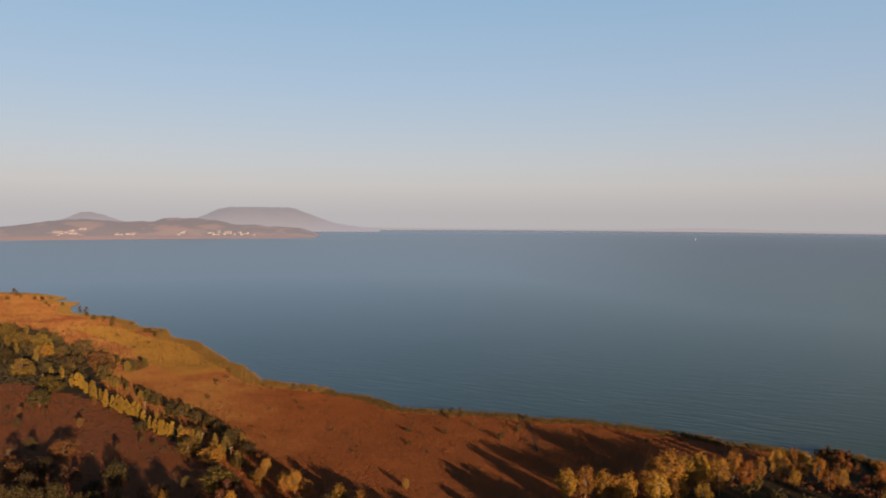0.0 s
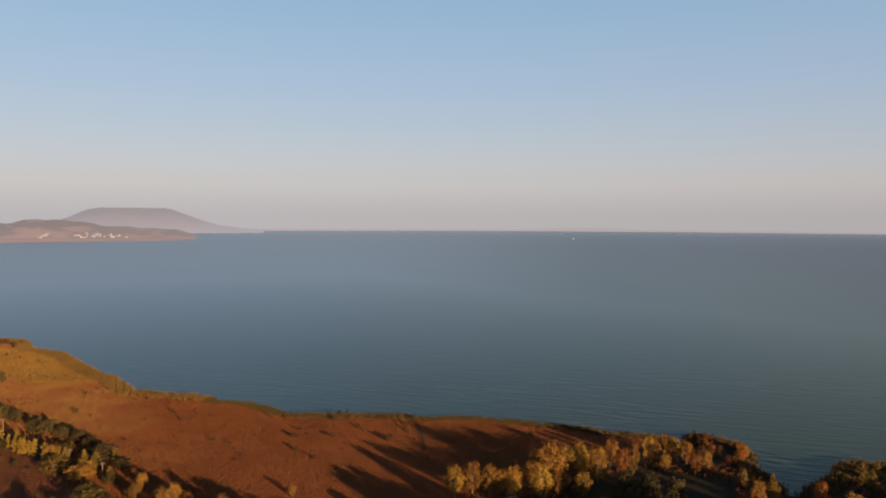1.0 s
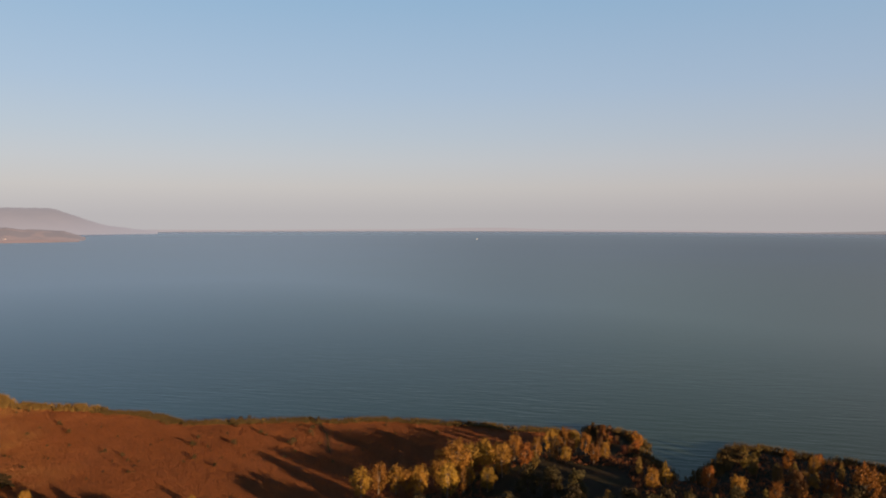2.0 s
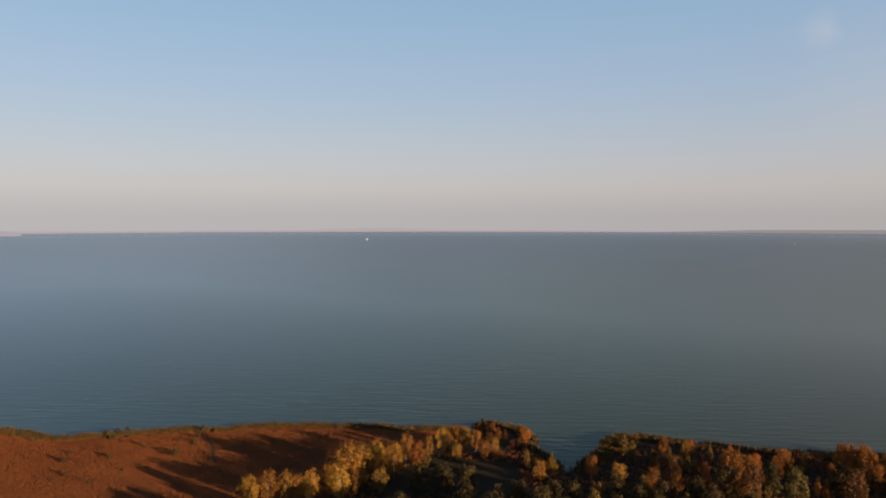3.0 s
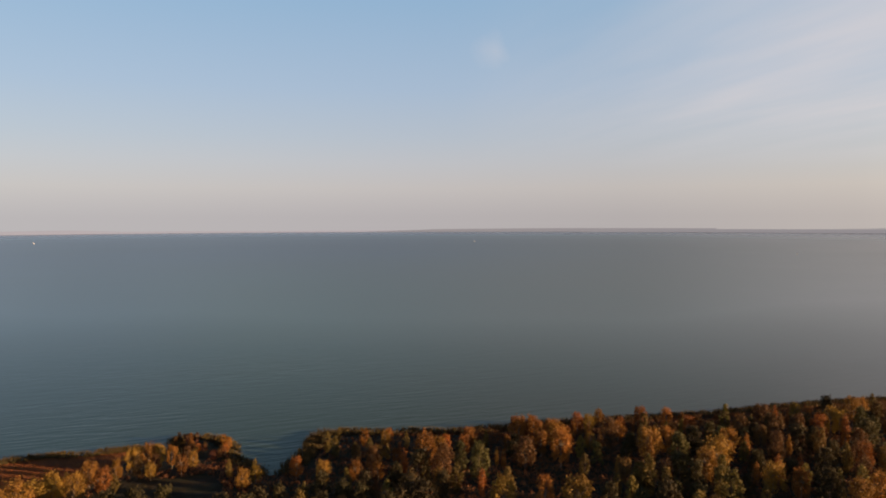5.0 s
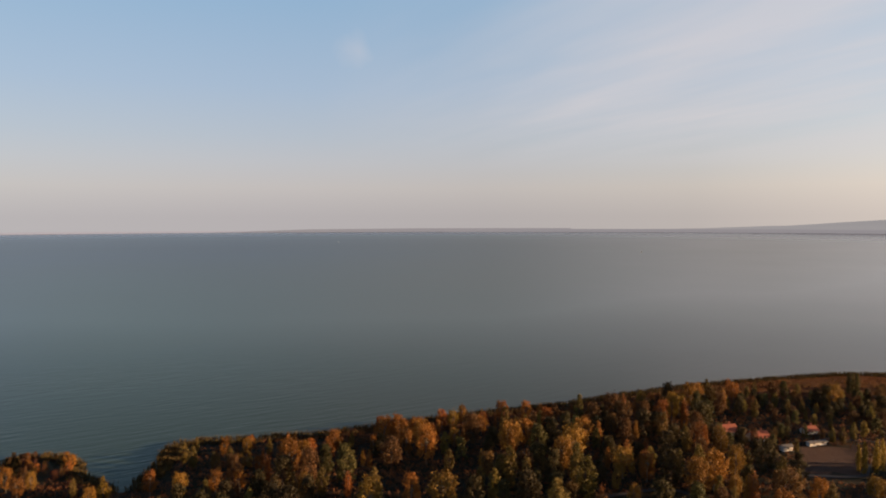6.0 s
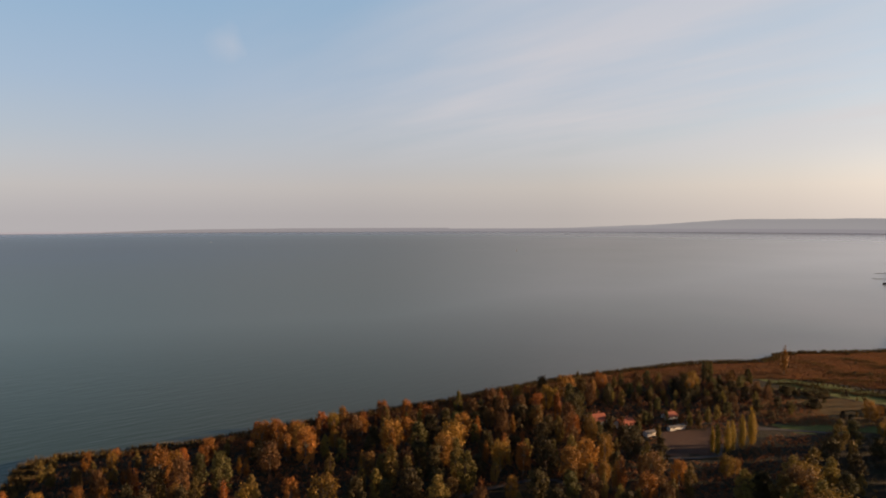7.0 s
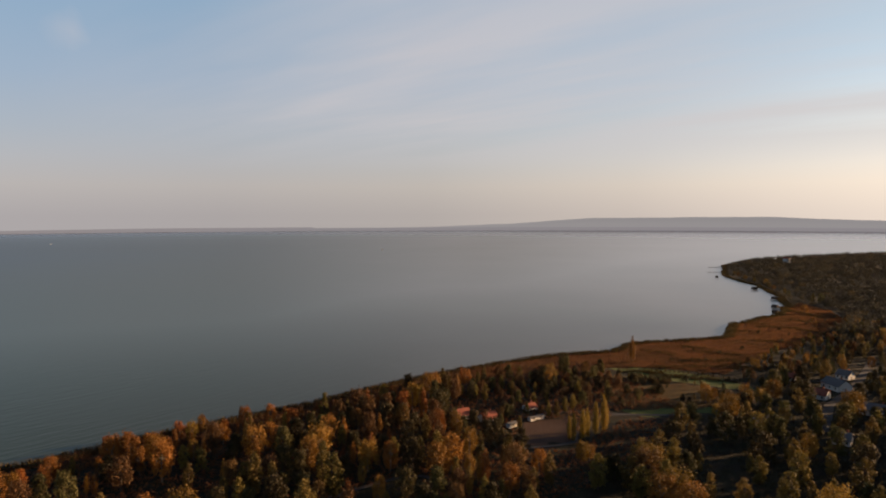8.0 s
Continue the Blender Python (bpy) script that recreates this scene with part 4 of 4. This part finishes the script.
    mesh = raw_mesh(name, blade.reshape(-1, 3).tolist(), np.arange(count * 3).reshape(-1, 3).tolist(), material)
    return tagged(new(name, mesh), label, category, kind="stuff")


def scatter(polygon, gap, seed, keep=None):
    rng = np.random.default_rng(seed)
    (x0, y0), (x1, y1) = polygon.min(0), polygon.max(0)
    gx, gy = np.meshgrid(np.arange(x0, x1, gap), np.arange(y0, y1, gap))
    spots = np.column_stack([gx.ravel(), gy.ravel()]) + rng.uniform(0, gap, (gx.size, 2))
    spots = spots[inside(spots, polygon)]
    return spots if keep is None else spots[keep(spots)]


DITCH = np.array([(41.2, 349.9), (42.1, 326.1), (40.1, 300.8)], float)


def dry(spots):
    return shore_depth(spots) > 1.0


near = scatter(REED_WEST, 0.8, 1, lambda s: (shore_depth(s) > 3) & (s[:, 1] < 460) & (distance(s, DITCH) > 1.5))
far = scatter(REED_WEST, 1.9, 2, lambda s: (shore_depth(s) > 4) & (s[:, 1] >= 460) & ~inside(s, MEADOW))
blades("reed_bed", M_REED, near, 0.9, 0.11, 9, "rust-brown dry reed bed along the shore", "reeds", seed=3)
blades("reed_bed", M_REED, far, 1.0, 0.24, 10, "rust-brown dry reeds on the western shore", "reeds", seed=4)
blades("turf", M_TURF, scatter(LAWN, 0.7, 14), 0.25, 0.2, 5, "green turf of a narrow meadow strip", "grass", seed=14)
blades("turf", M_TURF, scatter(YARD, 0.8, 15), 0.25, 0.2, 5, "green turf beside the lane", "grass", seed=15)
blades("dry_grass", M_REED_EAST, scatter(MEADOW_EAST, 1.4, 12), 0.7, 0.3, 4, "brown grass of a rough meadow", "grass", seed=12)
blades("reed_bed", M_REED_NEAR, scatter(REED_NEAR, 1.2, 5), 0.7, 0.16, 6, "reddish dry reeds between shrubs", "reeds", seed=5)
blades("reed_bed", M_REED_EAST, scatter(REED_EAST, 1.3, 6, dry), 1.3, 0.22, 7, "rust-brown reed bed on the eastern bay", "reeds", seed=6)
blades("dry_grass", M_GRASS, scatter(MEADOW, 1.3, 7, dry), 1.0, 0.25, 7, "yellow dry meadow grass by the water", "grass", seed=7)


def along_shore(first, last, gap, width, seed):
    """Spots in a strip on the landward side of part of the shore."""
    rng = np.random.default_rng(seed)
    out = []
    for a, b in zip(SHORE[first:last - 1], SHORE[first + 1:last]):
        count = max(1, int(np.hypot(*(b - a)) * width / gap ** 2))
        k = rng.uniform(0, 1, (count, 1))
        left = np.array([-(b - a)[1], (b - a)[0]]) / np.hypot(*(b - a))
        out.append(a + (b - a) * k - left * rng.uniform(-2, width, (count, 1)))
    return np.concatenate(out)


blades("green_reeds", M_FRINGE_WEST, along_shore(3, 24, 1.5, 9, 1), 2.2, 0.32, 8, "green-brown reed fringe along the western shore", "reeds", seed=8)
blades("green_reeds", M_FRINGE, along_shore(23, 49, 1.0, 6, 2), 1.6, 0.22, 8, "olive reed fringe at the water's edge", "reeds", seed=9)
blades("green_reeds", M_FRINGE, along_shore(49, 65, 1.1, 7, 3), 2.1, 0.25, 8, "olive-brown reed fringe below the wood", "reeds", seed=10)
blades("reed_bed", M_REED_EAST, along_shore(58, 66, 1.2, 24, 6), 1.5, 0.2, 8, "rust-brown reed belt between the wood and the lake", "reeds", seed=16)
blades("green_reeds", M_FRINGE, along_shore(64, 83, 1.4, 6, 4), 2.3, 0.35, 7, "dark reed fringe of the eastern bay", "reeds", seed=11)
blades("green_reeds", M_FRINGE, along_shore(81, 94, 2.4, 6, 5), 2.0, 0.6, 6, "dark reed fringe round the headland", "reeds", seed=13)


def sedge_bands(lines, wide, seed):
    """Spots in long ragged bands along lines of places."""
    rng = np.random.default_rng(seed)
    out = []
    for line in lines:
        for a, b in zip(line[:-1], line[1:]):
            a, b = np.array(a, float), np.array(b, float)
            count = int(np.hypot(*(b - a)) * 3.4)
            out.append(a + (b - a) * rng.uniform(-0.08, 1.08, (count, 1)) + rng.normal(size=(count, 2)) * wide * rng.uniform(0.15, 1.0, (count, 1)))
    out = np.concatenate(out)
    return out[shore_depth(out) > 0.5]


blades("sedge", M_FRINGE, sedge_bands([
        [(472, -38), (467, -57), (457, -74), (452, -101)],
        [(485, -60), (493, -92), (492, -125)],
        [(504, -78), (517, -87), (509, -95)],
        [(509, -100), (519, -110), (510, -117)],
        [(546, -96), (539, -120)],
        [(677, -172), (674, -197), (646, -213)],
        [(803, -229), (777, -238), (745, -243)],
        [(602, -147), (596, -175)],
        [(566, -89), (556, -104)],
        [(650, -144), (650, -163)],
        [(695, -159), (695, -179)],
        [(725, -212), (701, -239)],
        [(545, -62), (530, -76)]], 5.0, 41), 1.5, 0.3, 9, "dark olive bands of sedge in the eastern reed bed", "sedge", seed=41)


def far_woods(polygon, gap, seed, label, tall=(7, 13), low_by=60.0):
    """A distant wood: clumps of leaves on many rounded crowns, in one mesh; lower towards the water."""
    spots = scatter(np.array(polygon, float), gap, seed, lambda s: shore_depth(s) > 3.0)
    deep = shore_depth(spots)
    rng = np.random.default_rng(seed)
    keep = rng.uniform(0, 1, len(spots)) > 0.16 + 0.34 * (fractal(spots, 70.0, seed) > 0.25)
    spots, deep = spots[keep], deep[keep]
    parts, tones, count = [], [], 170
    base = np.clip(deep * 0.12, 0.1, 0.6) + upland(spots[:, 0], deep)
    for (x, y), d, z in zip(spots, deep, base):
        h = rng.uniform(*tall) * (0.5 + 0.5 * min(1.0, d / low_by))
        lobes = [(x + rng.normal() * h * 0.3, y + rng.normal() * h * 0.3, z + h * rng.uniform(0.25, 0.7), h * rng.uniform(0.2, 0.38)) for _ in range(7)]
        parts.append(np.maximum(leaf_cards(rng, lobes, count, h * 0.075)[0], (-9e9, -9e9, z)))
        tones.append(np.full(count * 3, rng.beta(1.3, 2.2)))
    verts = np.concatenate(parts)
    mesh = raw_mesh("far_wood", verts.tolist(), np.arange(len(verts)).reshape(-1, 3).tolist(), M_FAR_CROWNS)
    mesh.attributes.new("tone", "FLOAT", "POINT").data.foreach_set("value", np.concatenate(tones))
    return tagged(new("far_wood", mesh), label, "wood", kind="stuff")


far_woods([(775, -240), (838, -241), (915, -258), (1110, -265), (1281, -263), (1435, -300), (1577, -349), (1702, -413), (1852, -603), (2000, -860), (1800, -1000), (1200, -750), (900, -560), (700, -420), (720, -300), (800, -278), (862, -264)], 13.5, 21, "dark wooded headland across the bay", (7, 13))
far_woods([(720, -300), (800, -278), (735, -266), (640, -222), (600, -205), (560, -205), (640, -300), (720, -420), (640, -480), (520, -390)], 10.0, 22, "dark trees between village gardens", (6, 11))


def undergrowth(polygon, gap, seed, label, material=None):
    """Low scrub and saplings on the woodland floor, in one mesh."""
    spots = scatter(np.array(polygon, float), gap, seed, lambda p: shore_depth(p) > 4)
    spots = spots[~np.any([inside(spots, c) for c in (LAWN, YARD, PLOT, *CLEARINGS[1:6])], 0)]
    rng = np.random.default_rng(seed)
    parts = []
    for x, y in spots:
        h = rng.uniform(0.7, 2.4)
        lobes = [(x + rng.normal() * h * 0.4, y + rng.normal() * h * 0.4, h * 0.45, h * rng.uniform(0.4, 0.6)) for _ in range(3)]
        parts.append(leaf_cards(rng, lobes, 26, 0.32)[0])
    verts = np.concatenate(parts) + np.array([0, 0, 0.5])
    mesh = raw_mesh("undergrowth", verts.tolist(), np.arange(len(verts)).reshape(-1, 3).tolist(), material or M_FAR_WOOD)
    return tagged(new("undergrowth", mesh), label, "undergrowth", kind="stuff")


undergrowth([(178, 224), (206, 248), (300, 178), (402, 100), (470, -20), (452, -36), (372, -66), (262, -8), (235, 20), (185, 150), (40, 215), (50, 245), (125, 275), (150, 262)], 3.0, 31, "rusty brown undergrowth between the lakeside trees", M_BRUSH)
undergrowth([(262, -8), (372, -66), (455, -122), (560, -200), (720, -300), (700, -420), (380, -240), (230, -100)], 5.0, 32, "dark scrub between the gardens and trees")
undergrowth([(-105, 296), (-180, 378), (-250, 420), (-330, 400), (-300, 230), (-60, 180), (-20, 240), (-60, 262)], 13.0, 33, "scattered low scrub among reddish reeds")


# ---- houses, boats and other small things ----
def box(bm, x0, x1, y0, y1, z0, z1):
    made = bmesh.ops.create_cube(bm, size=1.0, matrix=Matrix.LocRotScale(((x0 + x1) / 2, (y0 + y1) / 2, (z0 + z1) / 2), None, (x1 - x0, y1 - y0, z1 - z0)))
    return made["verts"]


def part(name, bm, material, parent, label=""):
    mesh = bpy.data.meshes.new(name)
    bm.to_mesh(mesh)
    bm.free()
    mesh.materials.append(material)
    ob = new(name, mesh)
    ob.parent = parent
    return tagged(ob, label)


def house(x, y, yaw, long, wide, eaves, ridge, roof, label, windows=3, z=0.55, chimney=True, plaster=None):
    """A gabled house, its ridge along its own x axis."""
    root = new("house")
    bm = bmesh.new()
    ends = []
    for sx in (-long / 2, long / 2):
        ends.append([bm.verts.new(p) for p in ((sx, -wide / 2, -0.3), (sx, wide / 2, -0.3), (sx, wide / 2, eaves), (sx, 0, ridge), (sx, -wide / 2, eaves))])
    bm.faces.new(ends[0])
    bm.faces.new(ends[1][::-1])
    for i in range(5):
        j = (i + 1) % 5
        bm.faces.new((ends[0][j], ends[0][i], ends[1][i], ends[1][j]))
    bmesh.ops.recalc_face_normals(bm, faces=bm.faces[:])
    part("wall", bm, plaster or M_PLASTER, root, "white plastered walls")
    over, thick = 0.5, 0.22
    for side in (-1, 1):
        bm = bmesh.new()
        slope = (ridge - eaves) / (wide / 2)
        low = (side * (wide / 2 + over), eaves - slope * over)
        for sx in (-long / 2 - over, long / 2 + over):
            for yy, zz in ((0, ridge + 0.03), low, (low[0], low[1] + thick), (0, ridge + thick)):
                bm.verts.new((sx, yy, zz))
        bm.verts.ensure_lookup_table()
        v = bm.verts[:]
        for f in ((0, 1, 2, 3), (7, 6, 5, 4), (0, 4, 5, 1), (1, 5, 6, 2), (2, 6, 7, 3), (3, 7, 4, 0)):
            bm.faces.new([v[i] for i in f])
        bmesh.ops.recalc_face_normals(bm, faces=bm.faces[:])
        part("roof", bm, roof, root)
    for side in (-1, 1):
        for i in range(windows):
            at = -long / 2 + long * (i + 0.5) / windows
            bm = bmesh.new()
            box(bm, at - 0.55, at + 0.55, side * (wide / 2 + 0.02) - 0.03, side * (wide / 2 + 0.02) + 0.03, 0.9, 2.1)
            window = part("window", bm, M_WOOD, root)
            bm = bmesh.new()
            box(bm, at - 0.45, at + 0.45, side * (wide / 2 + 0.05) - 0.02, side * (wide / 2 + 0.05) + 0.02, 1.0, 2.0)
            part("pane", bm, M_GLASS, window)
    bm = bmesh.new()
    box(bm, long / 2 - 0.02, long / 2 + 0.05, -0.5, 0.5, 0.0, 2.05)
    part("door", bm, M_WOOD, root)
    if chimney:
        bm = bmesh.new()
        box(bm, long * 0.2, long * 0.2 + 0.6, 0.3, 0.9, eaves, ridge + 0.9)
        box(bm, long * 0.2 - 0.08, long * 0.2 + 0.68, 0.22, 0.98, ridge + 0.9, ridge + 1.02)
        part("chimney", bm, M_TILE, root)
    root.matrix_basis = pose(x, y, z, 0, 0, yaw)
    return tagged(root, label, "house", "lakeside houses")


house(347, 51, -48, 9, 6.5, 2.5, 4.9, M_TILE, "white gabled house with a red tiled roof")
house(345, 37, -46, 8, 6.5, 2.2, 4.4, M_TILE, "low white house with a red roof among trees")
house(337, 25, -42, 5, 2.6, 1.9, 2.4, M_GREY_ROOF, "small white shed beside the bare plot", 1, chimney=False)
house(351, 14, -44, 9, 2.2, 1.7, 2.0, M_GREY_ROOF, "long white outbuilding by the road", 2, chimney=False)
house(369, 18, -46, 6, 4.6, 1.9, 3.3, M_TILE, "white house with a red roof behind trees")
house(364, -94, -50, 10, 3.2, 2.5, 3.1, M_GREY_ROOF, "long low white cabin among gardens", 3, chimney=False)
house(418, -137, -130, 10, 7.5, 2.8, 5.4, M_TILE, "white gabled house with a brownish red roof")
house(441, -154, -160, 14, 9, 3.2, 6.2, M_GREY_ROOF, "long house with a pale grey roof")
house(387, -154, -125, 13, 9, 3.0, 5.6, M_GREY_ROOF, "grey-roofed house in the village gardens")
house(335, -120, -122, 7, 6, 2.8, 5.4, M_GREY_ROOF, "small white gabled house among dark trees")
house(470, -169, -140, 8, 7, 2.8, 5.4, M_GREY_ROOF, "small white house at the street")
house(460, -135, -120, 6, 5, 2.6, 4.6, M_TILE, "small white garden house near the meadow")
house(1540, -440, -135, 13, 8, 8, 10.5, M_TILE, "tall white lakeside building above the wooded headland", 6, 4.0)


def strip(name, line, wide, z, material, label, category):
    """A road along a line of places."""
    pts = [Vector((x, y, z)) for x, y in line]
    verts, faces = [], []
    for i, p in enumerate(pts):
        way = (pts[min(i + 1, len(pts) - 1)] - pts[max(i - 1, 0)]).normalized()
        side = Vector((-way.y, way.x, 0)) * wide / 2
        verts += [p - side, p + side, p + side - Vector((0, 0, 0.5)), p - side - Vector((0, 0, 0.5))]
    for i in range(len(pts) - 1):
        for j in range(4):
            k = (j + 1) % 4
            faces.append((4 * i + j, 4 * i + k, 4 * i + 4 + k, 4 * i + 4 + j))
    return tagged(new(name, raw_mesh(name, verts, faces, material)), label, category, kind="structure")


strip("road", [(303, 26), (312, 4), (318, -4), (345, -6), (362, -14), (367, -30), (370, -55)], 2.8, 0.75, M_ASPHALT, "narrow grey lane between plot and houses", "road")
strip("road", [(362, 12), (368, -2), (370, -14), (367, -30)], 2.6, 0.76, M_ASPHALT, "short grey lane to the houses", "road")
strip("road", [(238, 84), (248, 77), (263, 64), (267, 54), (262, 44)], 2.6, 0.75, M_ASPHALT, "dark woodland track", "road")
strip("road", [(352, -118), (402, -137), (437, -160), (494, -190), (540, -212)], 4.6, 0.77, M_ASPHALT, "grey village street between gardens", "road")


def sailboat(yaw, dist, turn):
    root = new("sailboat")
    bm = bmesh.new()
    hull = box(bm, -3.6, 3.6, -1.1, 1.1, -0.2, 0.9)
    for v in hull:
        if v.co.x > 0:
            v.co.y *= 0.15
        if v.co.z < 0:
            v.co.y *= 0.6
    part("hull", bm, M_SAIL, root, "white hull")
    bm = bmesh.new()
    box(bm, 0.45, 0.55, -0.05, 0.05, 0.8, 10.2)
    part("mast", bm, M_WOOD, root)
    for name, pts in (("mainsail", ((0.4, 0, 1.6), (-3.4, 0.25, 1.7), (0.4, 0, 9.8))), ("foresail", ((0.7, 0, 9.0), (3.5, 0, 1.1), (0.8, -0.2, 1.4)))):
        bm = bmesh.new()
        for off in (0.0, 0.03):
            bm.faces.new([bm.verts.new((x, y + off, z)) for x, y, z in pts])
        part(name, bm, M_SAIL, root)
    root.matrix_basis = pose(-math.sin(radians(yaw)) * dist, math.cos(radians(yaw)) * dist, 0.1, 0, 0, turn) @ Matrix.Scale(0.7, 4)
    return tagged(root, "small white sailing boat far out on the lake", "boat", "sailing boats on the lake")


for yaw, dist, turn in ((-19.4, 3150, 20), (-51.6, 2900, 70), (-75.4, 2080, -60)):
    sailboat(yaw, dist, turn)


def rowing_boat(x, y, turn):
    root = new("rowing_boat")
    bm = bmesh.new()
    hull = box(bm, -2.2, 2.2, -0.75, 0.75, 0.0, 0.6)
    for v in hull:
        if abs(v.co.x) > 2:
            v.co.y *= 0.35
        if v.co.z < 0.1:
            v.co.y *= 0.6
            v.co.x *= 0.85
    part("hull", bm, M_SAIL, root, "white painted hull")
    bm = bmesh.new()
    box(bm, -0.2, 0.2, -0.7, 0.7, 0.5, 0.66)
    part("seat", bm, M_WOOD, root)
    root.matrix_basis = pose(x, y, 0.0, 0, 0, turn)
    return tagged(root, "small white rowing boat at the reed edge", "boat", "boats along the reed edge")


for x, y, turn in ((-282, 652, 40), (-296, 660, 100), (-335, 702, 60)):
    rowing_boat(x, y, turn)


def jetty(a, b, wide=1.6):
    root = new("jetty")
    a, b = Vector((*a, 0)), Vector((*b, 0))
    long = (b - a).length
    bm = bmesh.new()
    box(bm, 0, long, -wide / 2, wide / 2, 0.65, 0.8)
    part("deck", bm, M_WOOD, root)
    for i in range(int(long / 4) + 1):
        for side in (-1, 1):
            bm = bmesh.new()
            box(bm, i * 4 + 0.05, i * 4 + 0.25, side * wide / 2 - 0.1, side * wide / 2 + 0.1, -1.5, 1.1)
            part("post", bm, M_WOOD, root)
    root.matrix_basis = pose(a.x, a.y, 0, 0, 0, math.degrees(math.atan2(b.y - a.y, b.x - a.x)))
    return tagged(root, "weathered wooden jetty on posts in the bay", "jetty", "jetties in the eastern bay")


jetty((1313, -274), (1309, -243), 4.0)
jetty((1440, -292), (1425, -268), 4.0)
jetty((918, -262), (915, -245), 3.0)
jetty((833, -238), (829, -222), 3.0)
jetty((794, -230), (790, -214), 3.0)


def fishing_hut(x, y, turn, long, wide):
    """A small boarded hut on posts in the shallow water."""
    root = new("fishing_hut")
    for name, spans, material in (
            ("platform", (-long / 2 - 0.6, long / 2 + 0.6, -wide / 2 - 0.6, wide / 2 + 0.6, 0.7, 0.9), M_WOOD),
            ("wall", (-long / 2, long / 2, -wide / 2, wide / 2, 0.9, 3.0), M_BARK),
            ("door", (-0.45, 0.45, wide / 2 - 0.02, wide / 2 + 0.06, 0.9, 2.8), M_WOOD)):
        bm = bmesh.new()
        box(bm, *spans)
        part(name, bm, material, root)
    bm = bmesh.new()
    for v in box(bm, -long / 2 - 0.4, long / 2 + 0.4, -wide / 2 - 0.4, wide / 2 + 0.4, 3.0, 4.0):
        if v.co.z > 3.5:
            v.co.y *= 0.08
    part("roof", bm, M_BARK, root, "dark pitched roof")
    for sx in (-1, 1):
        for sy in (-1, 1):
            bm = bmesh.new()
            bmesh.ops.create_cone(bm, segments=8, radius1=0.14, radius2=0.12, depth=3.0, cap_ends=True, matrix=Matrix.Translation((sx * long / 2, sy * wide / 2, -0.7)))
            part("post", bm, M_WOOD, root)
    root.matrix_basis = pose(x, y, 0, 0, 0, turn)
    return tagged(root, "dark boarded fishing hut on posts in the shallows", "hut", "huts along the eastern bay")


for x, y, turn, long, wide in ((1016, -250, 20, 7, 5), (1199, -238, -10, 5, 4), (772, -210, 60, 5, 3.5), (819, -223, 40, 6, 4), (900, -244, 30, 6, 4)):
    fishing_hut(x, y, turn, long, wide)


def pole(x, y, tall):
    root = new("utility_pole")
    bm = bmesh.new()
    bmesh.ops.create_cone(bm, segments=8, radius1=0.16, radius2=0.11, depth=tall, cap_ends=True, matrix=Matrix.Translation((0, 0, tall / 2)))
    part("mast", bm, M_WOOD, root, "grey weathered mast")
    bm = bmesh.new()
    box(bm, -0.9, 0.9, -0.06, 0.06, tall - 0.6, tall - 0.45)
    part("crossarm", bm, M_WOOD, root)
    root.matrix_basis = pose(x, y, 0.5, 0, 0, 30)
    return tagged(root, "grey weathered utility pole beside the tree row", "utility pole", "poles along the tree row")


for x, y in ((-104, 307), (-86, 288), (-150, 358)):
    pole(x, y, 6.0)


def village_ground(yaw, dist):
    """The height of the far village's hillside."""
    share = (34.0 - yaw) / (34.0 - 9.8)
    top = float(np.interp(share, *zip(*VILLAGE_RIDGE)))
    return -3 + (top + 3) * math.sin(min(1.0, (dist - 3200) / 420 * 1.25) * math.pi / 2) ** 1.2


rng = random.Random(11)
for i in range(46):
    yaw, deep = rng.choice([(rng.gauss(27.2, 0.55), rng.uniform(40, 125)), (rng.gauss(27.6, 0.5), rng.uniform(60, 110)), (rng.gauss(23.6, 0.7), rng.uniform(55, 75)), (rng.uniform(14.5, 21), rng.uniform(40, 90)), (rng.gauss(16.5, 0.6), rng.uniform(50, 100))])
    dist = 3200 + deep
    x, y = -math.sin(radians(yaw)) * dist, math.cos(radians(yaw)) * dist
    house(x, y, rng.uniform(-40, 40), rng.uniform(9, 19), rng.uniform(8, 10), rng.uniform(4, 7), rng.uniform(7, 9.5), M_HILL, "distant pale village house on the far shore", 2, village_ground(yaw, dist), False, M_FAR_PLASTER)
undergrowth([(-190, 400), (-215, 430), (-250, 500), (-330, 600), (-480, 700), (-560, 560), (-330, 400), (-250, 420)], 3.4, 34, "olive scrub of the western thicket")
undergrowth([(128, 240), (150, 262), (168, 262), (158, 242), (148, 216)], 3.0, 35, "brown scrub on the tongue of land by the inlet", M_BRUSH)
undergrowth([(456, -112), (560, -195), (660, -240), (640, -250), (540, -210), (450, -125)], 4.0, 36, "olive scrub at the edge of the reeds")
